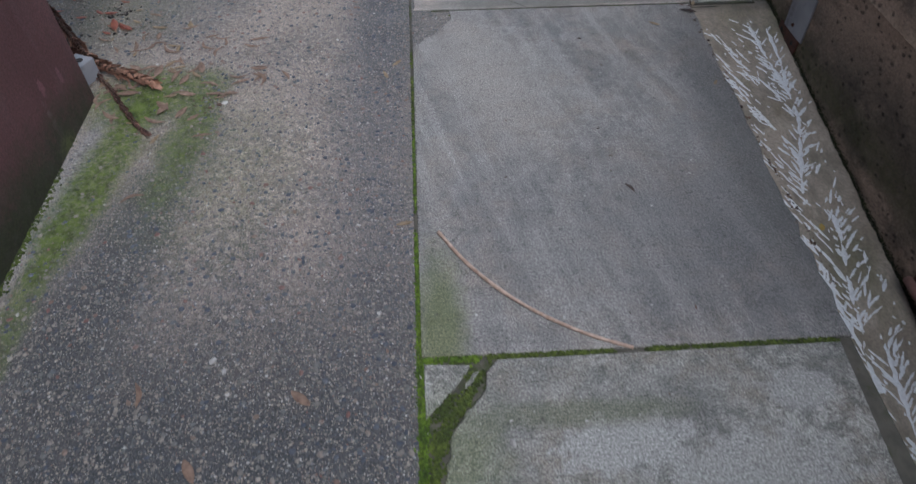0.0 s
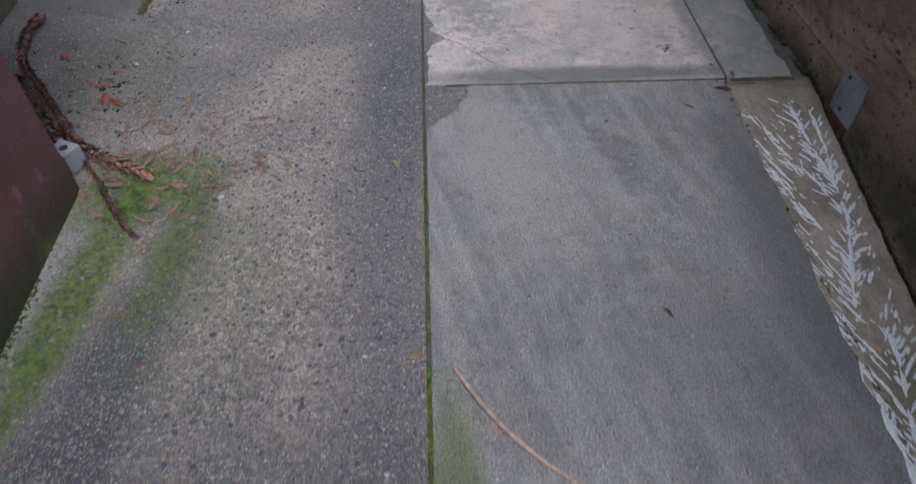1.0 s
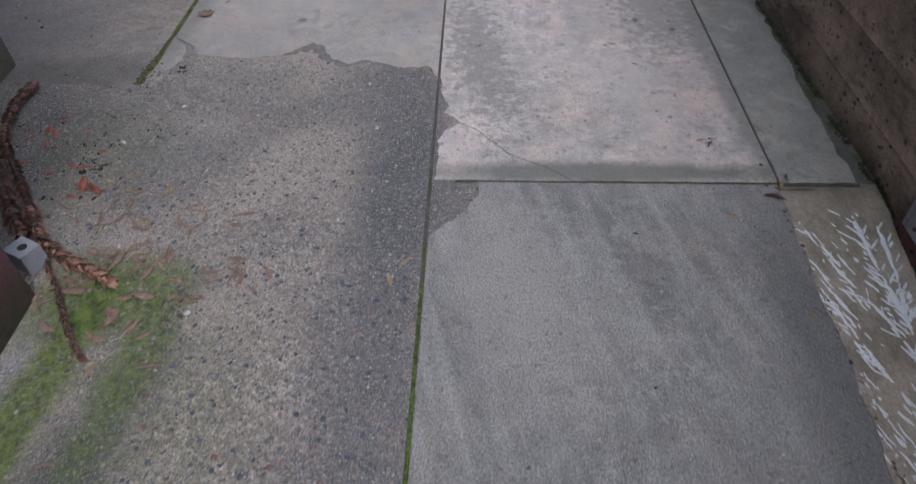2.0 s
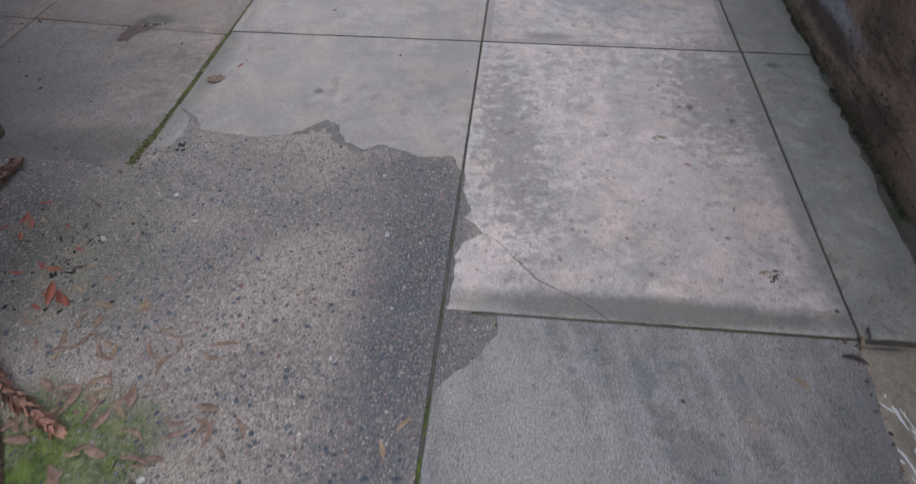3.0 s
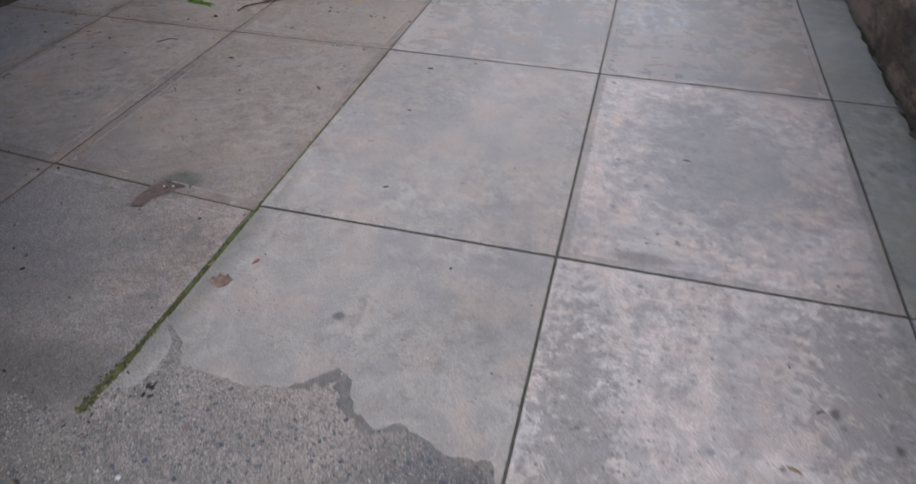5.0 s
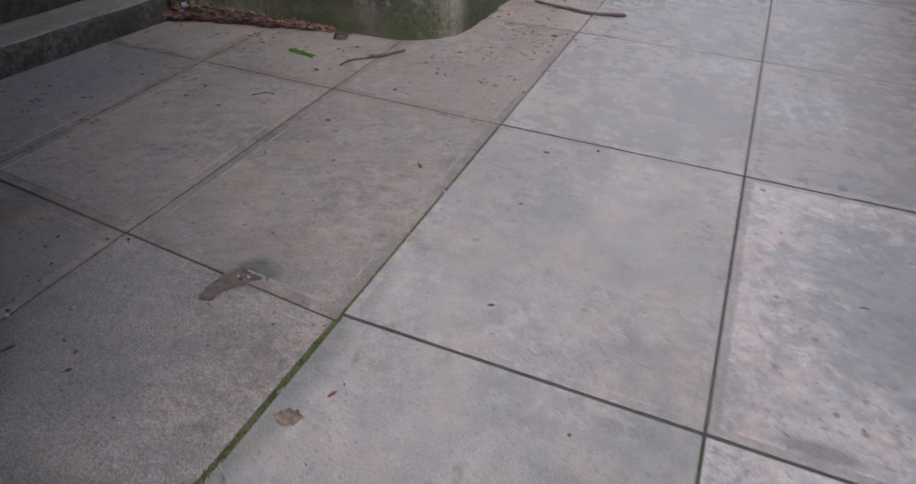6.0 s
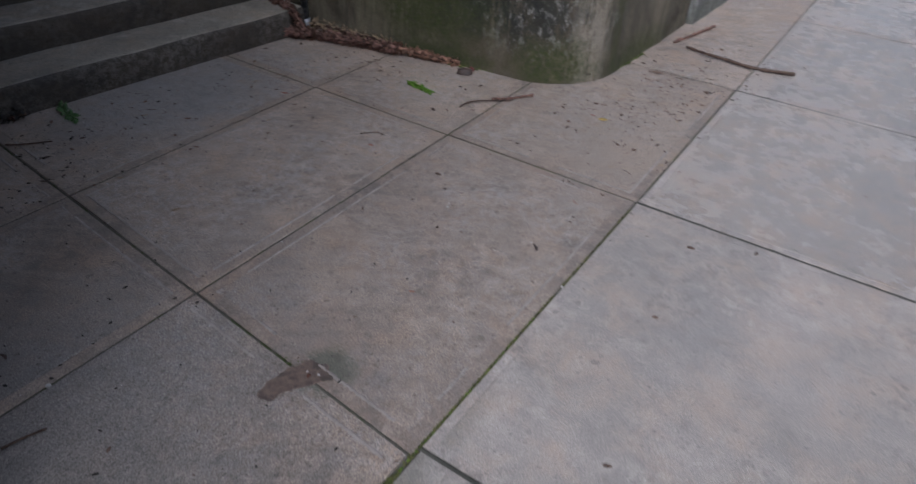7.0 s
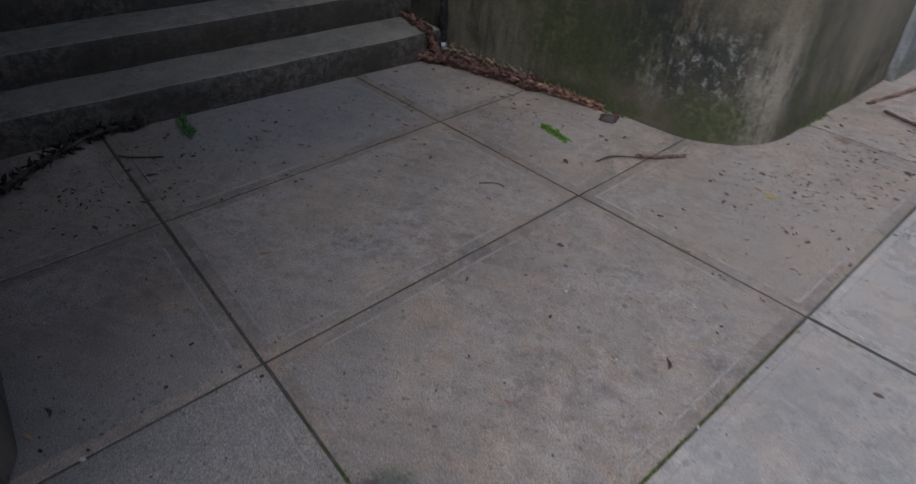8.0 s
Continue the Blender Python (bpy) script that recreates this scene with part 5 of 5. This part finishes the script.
moss("moss", [((-2.62, 6.2), (-2.36, 6.26), 1.6), ((-2.2, 6.32), (-1.9, 6.42), 1.5), ((-1.8, 6.6), (-1.76, 7.1), 0.8)], dark_moss, "dark green moss at the foot of the rounded wall", 8, spread=0.01, size=(0.003, 0.009), per=600, z=0.0)
moss("moss", [((-1.035, 0.9), (-1.035, 1.6), 1.0), ((-1.04, 1.62), (-1.04, 1.78), 1.8)], dark_moss, "dark moss along the foot of the painted wall", 9, spread=0.008, size=(0.002, 0.006), per=700, z=-0.005)
moss("moss", [((-1.61, 4.02), (-1.55, 4.065), 1.3), ((-1.62, 3.99), (-1.6, 4.03), 1.2)], dark_moss, "green moss at the edge of the hole in the slab", 10, spread=0.012, size=(0.002, 0.006), per=1800)


def grit(name, spots, mat, label, seed, size, z=0.0, h=0.6):
    rnd, b = random.Random(seed), Bits()
    for x, y, rx, ry, n in spots:
        for k in range(n):
            px, py = rnd.gauss(x, rx), rnd.gauss(y, ry)
            if px > 1.09 and py < 2.45:
                continue
            r = rnd.uniform(*size) * (0.5 + rnd.random() ** 3)
            b.dome(px, py, z, r * 1.15, r * rnd.uniform(0.18, 0.75), r * h, rnd.uniform(0, 3), rnd, 5)
    return thing(name, b.bm(False), mat, label, "crumbs", kind="stuff")


grit("soil_crumbs", [(-1.1, 2.53, 0.035, 0.02, 50), (-1.2, 2.64, 0.015, 0.01, 20), (-1.1, 2.66, 0.05, 0.03, 40), (-0.96, 2.75, 0.04, 0.03, 30), (-1.35, 2.75, 0.12, 0.15, 50), (-1.2, 2.5, 0.12, 0.12, 70), (-1.02, 3.13, 0.022, 0.02, 26), (-1.3, 2.6, 0.2, 0.2, 30)], soil_shade_mat, "black crumbs of soil scattered on the aggregate", 31, (0.003, 0.0085), -0.004)
grit("gutter_edge_dirt", [(1.075 - 0.03 * k / 12, 2.44 - 0.11 * k, 0.006, 0.05, 16) for k in range(13)], litter_mat, "dark crumbs and dirt along the edge of the gutter", 36, (0.002, 0.006), 0.0)
grit("soil_crumbs", [(-2.26, 3.55, 0.1, 0.1, 20), (-3.25, 3.9, 0.14, 0.12, 140), (-3.3, 4.3, 0.2, 0.2, 140), (-2.6, 4.0, 0.5, 0.4, 130), (-3.45, 4.9, 0.12, 0.5, 90), (-3.9, 4.6, 0.06, 0.3, 0), (-1.55, 3.6, 0.4, 0.3, 25), (-1.15, 6.85, 0.05, 0.12, 40)], soil_shade_mat, "black crumbs of soil scattered on the slabs", 32, (0.003, 0.007))
grit("leaf_litter", [(-1.5, 6.45, 0.24, 0.36, 420), (-1.3, 7.2, 0.2, 0.3, 120), (-2.9, 5.95, 0.3, 0.1, 120), (-3.2, 5.6, 0.25, 0.25, 90), (-2.6, 5.3, 0.6, 0.5, 90), (-1.5, 5.2, 0.5, 0.6, 60), (-3.2, 4.6, 0.3, 0.3, 90), (-0.9, 7.4, 0.4, 0.4, 40)], litter_mat, "brown crumbs of dry leaves scattered over the slabs", 33, (0.004, 0.013), 0.0, 0.3)
grit("leaf_litter", [(-1.1, 3.05, 0.03, 0.08, 60), (1.1, 2.46, 0.02, 0.02, 30), (0.92, 2.68, 0.015, 0.015, 20), (-0.66, 1.95, 0.03, 0.04, 40)], litter_mat, "brown crumbs of dry leaves caught at joints", 37, (0.003, 0.008), 0.0, 0.4)
grit("pale_grit", [(-2.0, 4.6, 0.9, 0.8, 170), (-3.1, 4.0, 0.4, 0.3, 110), (0.5, 1.5, 0.4, 0.5, 35), (0.5, 0.75, 0.4, 0.1, 40), (-0.5, 3.7, 0.4, 0.2, 12)], stone_chip, "tiny pale grains of grit on the slabs", 34, (0.002, 0.0048), 0.0, 0.5)
grit("dark_grit", [(0.5, 3.3, 0.35, 0.5, 90), (0.5, 4.6, 0.35, 0.5, 50), (-0.5, 4.6, 0.35, 0.6, 40), (0.5, 1.7, 0.35, 0.5, 50), (-1.6, 3.6, 0.3, 0.3, 40)], litter_mat, "tiny dark grains of grit on the slabs", 35, (0.002, 0.006), 0.0, 0.4)


def pebbles():
    rnd, b = random.Random(17), Bits()
    for k in range(11000):
        x, y = rnd.uniform(-1.02, -0.008), rnd.uniform(0.35, 3.2)
        if y > 2.1 and rnd.random() < 0.35:
            x = rnd.uniform(-1.6, -0.008)
        if y < 1.05 and x < -0.25 and rnd.random() < 0.45:
            continue
        green = math.hypot((x + 0.88) / 0.2, (y - 1.8) / 0.45) < 1
        if green and rnd.random() < 0.8:
            continue
        r = 0.0022 + 0.0072 * rnd.random() ** 3.2
        b.dome(x, y, -0.0032, r, r * rnd.uniform(0.55, 1.0), 0.0014 + r * 0.2, rnd.uniform(0, 3), rnd, 6)
    for k in range(60):
        x, y = rnd.uniform(0.005, 0.15), rnd.uniform(2.28, 2.46)
        if y > 2.2 + x * 1.0:
            b.dome(x, y, -0.0037, 0.004, 0.003, 0.0022, rnd.uniform(0, 3), rnd, 6)
    return thing("pebbles", b.bm(), pebble_mat, "mixed grey, tan and rust-red pebbles bared in the worn concrete", "pebbles", kind="stuff")


pebbles()


def mud_patch():
    """The hollow washed out at the joint, silted up with reddish mud."""
    line = [(-1.595, 3.855), (-1.555, 3.86), (-1.53, 3.935), (-1.495, 3.985), (-1.465, 4.02), (-1.51, 4.055), (-1.575, 4.035), (-1.602, 3.975), (-1.61, 3.91), (-1.595, 3.855)]
    return thing("mud", slab_mesh(ragged(line, 0.006, 0.012, 4)[:-1], 0.0014, 0.006, 0.0, 0.0012), mud_mat, "reddish-brown mud in the washed-out hollow at the joint", "mud", kind="stuff")


mud_patch()
for k, (x, y, r) in enumerate([(-1.51, 4.01, 0.006), (-1.545, 4.0, 0.004), (-1.53, 3.99, 0.009)]):
    stone(x, y, r, 50 + k, 0.002, "wet pebble sitting in the muddy hollow", stone_chip if k < 2 else rust)


# ---- the slabs ----
def slab(poly, mat, top=0.0, margin=0.0, margin_mat=None, thick=0.012, arris=0.004):
    bm = slab_mesh(poly, top, thick + 0.001, margin, arris)
    mats = (mat, mat) if not margin else (margin_mat, mat)
    return part("slab", bm, mats, pavement)


def cell(i, j, mat, **more):
    return slab(box_rect(JX[i] + GAP, JX[i + 1] - GAP, JY[j] + GAP_CROSS, JY[j + 1] - GAP_CROSS), mat, **more)


# broad slabs past the worn part
for j in range(2, 8):
    cell(3, j, smooth if j < 3 else wet, margin=0.03, margin_mat=margin_pale)
    cell(4, j, pale if j < 3 else wet, margin=0.03, margin_mat=margin_pale)
for j in range(1, 8):
    right = EAST - (0.05 if j == 1 else 0.025)
    edge = ragged([(right - (0.02 if j == 1 else 0), JY[j] + GAP), (EAST - 0.025, JY[j + 1] - GAP)], 0.012, 0.05, 40 + j)
    slab([(JX[5] + GAP, JY[j] + GAP)] + edge + [(JX[5] + GAP, JY[j + 1] - GAP)], strip)
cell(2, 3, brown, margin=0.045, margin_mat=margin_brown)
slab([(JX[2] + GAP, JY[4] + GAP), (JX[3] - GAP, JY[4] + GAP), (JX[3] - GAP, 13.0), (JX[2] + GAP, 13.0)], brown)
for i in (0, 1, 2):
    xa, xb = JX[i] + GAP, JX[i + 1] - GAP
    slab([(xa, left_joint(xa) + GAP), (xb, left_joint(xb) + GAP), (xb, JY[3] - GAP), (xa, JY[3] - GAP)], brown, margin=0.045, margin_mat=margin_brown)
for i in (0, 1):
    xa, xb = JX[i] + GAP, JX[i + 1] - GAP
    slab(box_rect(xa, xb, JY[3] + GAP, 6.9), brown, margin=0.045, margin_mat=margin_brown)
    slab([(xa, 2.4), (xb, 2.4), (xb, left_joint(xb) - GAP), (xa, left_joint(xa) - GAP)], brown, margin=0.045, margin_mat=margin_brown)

# the raised line that the edging trowel left beside the joints
def trowel_ridges():
    rnd, b = random.Random(91), Bits()
    runs = []
    for i in (0, 1, 2):
        xa, xb = JX[i] + 0.052, JX[i + 1] - 0.052
        ya, yb = left_joint(xa) + 0.052, JY[3] - 0.052
        runs += [((xa, ya), (xb, left_joint(xb) + 0.052)), ((xa, yb), (xb, yb)), ((xa, ya), (xa, yb)), ((xb, ya), (xb, yb))]
        runs += [((xa, left_joint(xa) - 0.052), (xb, left_joint(xb) - 0.052)), ((xa, JY[3] + 0.052), (xb, JY[3] + 0.052))]
    runs += [((JX[2] + 0.052, JY[3] + 0.052), (JX[2] + 0.052, 6.2)), ((JX[3] - 0.052, JY[3] + 0.052), (JX[3] - 0.052, 6.9))]
    for (x0, y0), (x1, y1) in runs:
        long = math.hypot(x1 - x0, y1 - y0)
        n = int(long / 0.012)
        for k in range(n):
            x, y = x0 + (x1 - x0) * k / n, y0 + (y1 - y0) * k / n
            if noise.noise((x * 4, y * 4, 2)) < -0.12:
                continue
            b.dome(x + rnd.gauss(0, 0.0008), y + rnd.gauss(0, 0.0008), -0.0006, 0.01, rnd.uniform(0.004, 0.0075), 0.0036, math.atan2(y1 - y0, x1 - x0), rnd, 6)
    return part("trowel_ridge", b.bm(), ridge_mat, pavement, "thin pale raised line left by the edging trowel")


ridge_mat = plain("trowelled_ridge", (0.25, 0.225, 0.205), (0.42, 0.37, 0.335), 20.0, 0.75)
trowel_ridges()

# worn stretch: the bare aggregate, and what is left of the smooth coat on it
slab([(-1.95, -2.35), (-GAP, -2.35), (-GAP, 3.4), (JM, 3.4)] + ragged([(JM, 3.12), (-1.33, 3.12), (-1.95, 3.12)], 0.012, 0.05, 3), aggregate, -0.003, thick=0.009, arris=0.003)
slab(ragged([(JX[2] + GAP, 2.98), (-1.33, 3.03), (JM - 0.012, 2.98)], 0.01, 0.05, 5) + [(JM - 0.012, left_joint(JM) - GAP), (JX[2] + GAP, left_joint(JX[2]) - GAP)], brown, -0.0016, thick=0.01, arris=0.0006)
worn = [(-1.03, 3.32), (-0.97, 3.235), (-0.76, 3.215), (-0.64, 3.24), (-0.53, 3.34), (-0.48, 3.31), (-0.44, 3.22), (-0.36, 3.17), (-0.3, 3.21), (-0.16, 3.15), (-0.04, 3.16), (-GAP, 3.08)]
slab([(JM + 0.012, 3.38)] + ragged(worn, 0.006, 0.02, 8) + [(-GAP, JY[2] - GAP_CROSS), (JM + 0.012, JY[2] - GAP_CROSS)], smooth, arris=0.001)
slab([(-0.97, 3.3), (-0.95, 3.24), (-0.76, 3.22)] + ragged([(-0.62, 3.24), (-0.52, 3.29), (-0.46, 3.2), (-0.36, 3.155), (-0.28, 3.195), (-0.15, 3.13), (-0.04, 3.12), (-0.01, 3.03)], 0.014, 0.018, 9) + [(-0.008, 3.4), (-0.97, 3.4)], scratch, -0.0018, thick=0.009, arris=0.0006)
slab(ragged([(JM + 0.012, 3.1), (-1.06, 3.13), (-1.03, 3.2), (-1.045, 3.3), (JM + 0.012, 3.37)], 0.006, 0.03, 10), smooth, -0.001, thick=0.01, arris=0.002)

# pale slab with its broken corner and the crack across it
Y1 = JY[1] + GAP
crack = ragged([(0.09, 2.785), (0.13, 2.76), (0.26, 2.61), (0.41, 2.52), (0.45, Y1)], 0.006, 0.04, 11)
rim = ragged([(GAP, 3.08), (0.02, 2.97), (0.045, 2.89), (0.025, 2.85), (0.075, 2.81), (0.09, 2.785)], 0.01, 0.025, 12)
slab(rim + crack[1:] + [(JX[5] - GAP, Y1), (JX[5] - GAP, JY[2] - GAP_CROSS), (GAP, JY[2] - GAP_CROSS)], pale, arris=0.0008)
slab([(p[0] - 0.0022, p[1] - 0.0014) for p in crack[::-1]] + ragged([(0.035, 2.74), (0.012, 2.68), (0.025, 2.6), (0.012, Y1)], 0.006, 0.03, 13), pale, -0.0003, arris=0.0008)

# dark grey slab with its corner gone, and the lichened one before it
slab([(GAP, YA + GAP), (1.02, YA + GAP)] + ragged([(1.02, 1.0), (1.05, 1.6), (1.075, 2.1), (1.09, JY[1] - GAP)], 0.008, 0.06, 15) + ragged([(0.15, JY[1] - GAP), (0.155, 2.41), (0.095, 2.315), (GAP, 2.22)], 0.008, 0.025, 16), grey)
slab([(GAP, 2.1), (0.2, 2.25), (0.2, JY[1] - 0.006), (0.08, JY[1] - 0.006), (0.08, 2.9), (GAP, 3.1)], aggregate, -0.0035, thick=0.008, arris=0.002)
slab([(0.025, -2.3), (0.9, -2.3), (0.93, 0.2), (0.985, YA - GAP - 0.004)] + [(0.18, YA - GAP - 0.004)] + ragged([(0.15, 0.885), (0.13, 0.82), (0.095, 0.79), (0.06, 0.71), (0.04, 0.6), (0.026, 0.45)], 0.008, 0.02, 17), lichen)
slab(ragged([(0.01, 0.775), (0.045, 0.815), (0.08, 0.852), (0.115, 0.905)], 0.005, 0.02, 18) + [(0.01, 0.912)], lichen)
slab(ragged([(0.1, 0.845), (0.118, 0.858), (0.134, 0.888), (0.12, 0.884), (0.1, 0.858)], 0.003, 0.02, 19), lichen, -0.002, arris=0.0015)
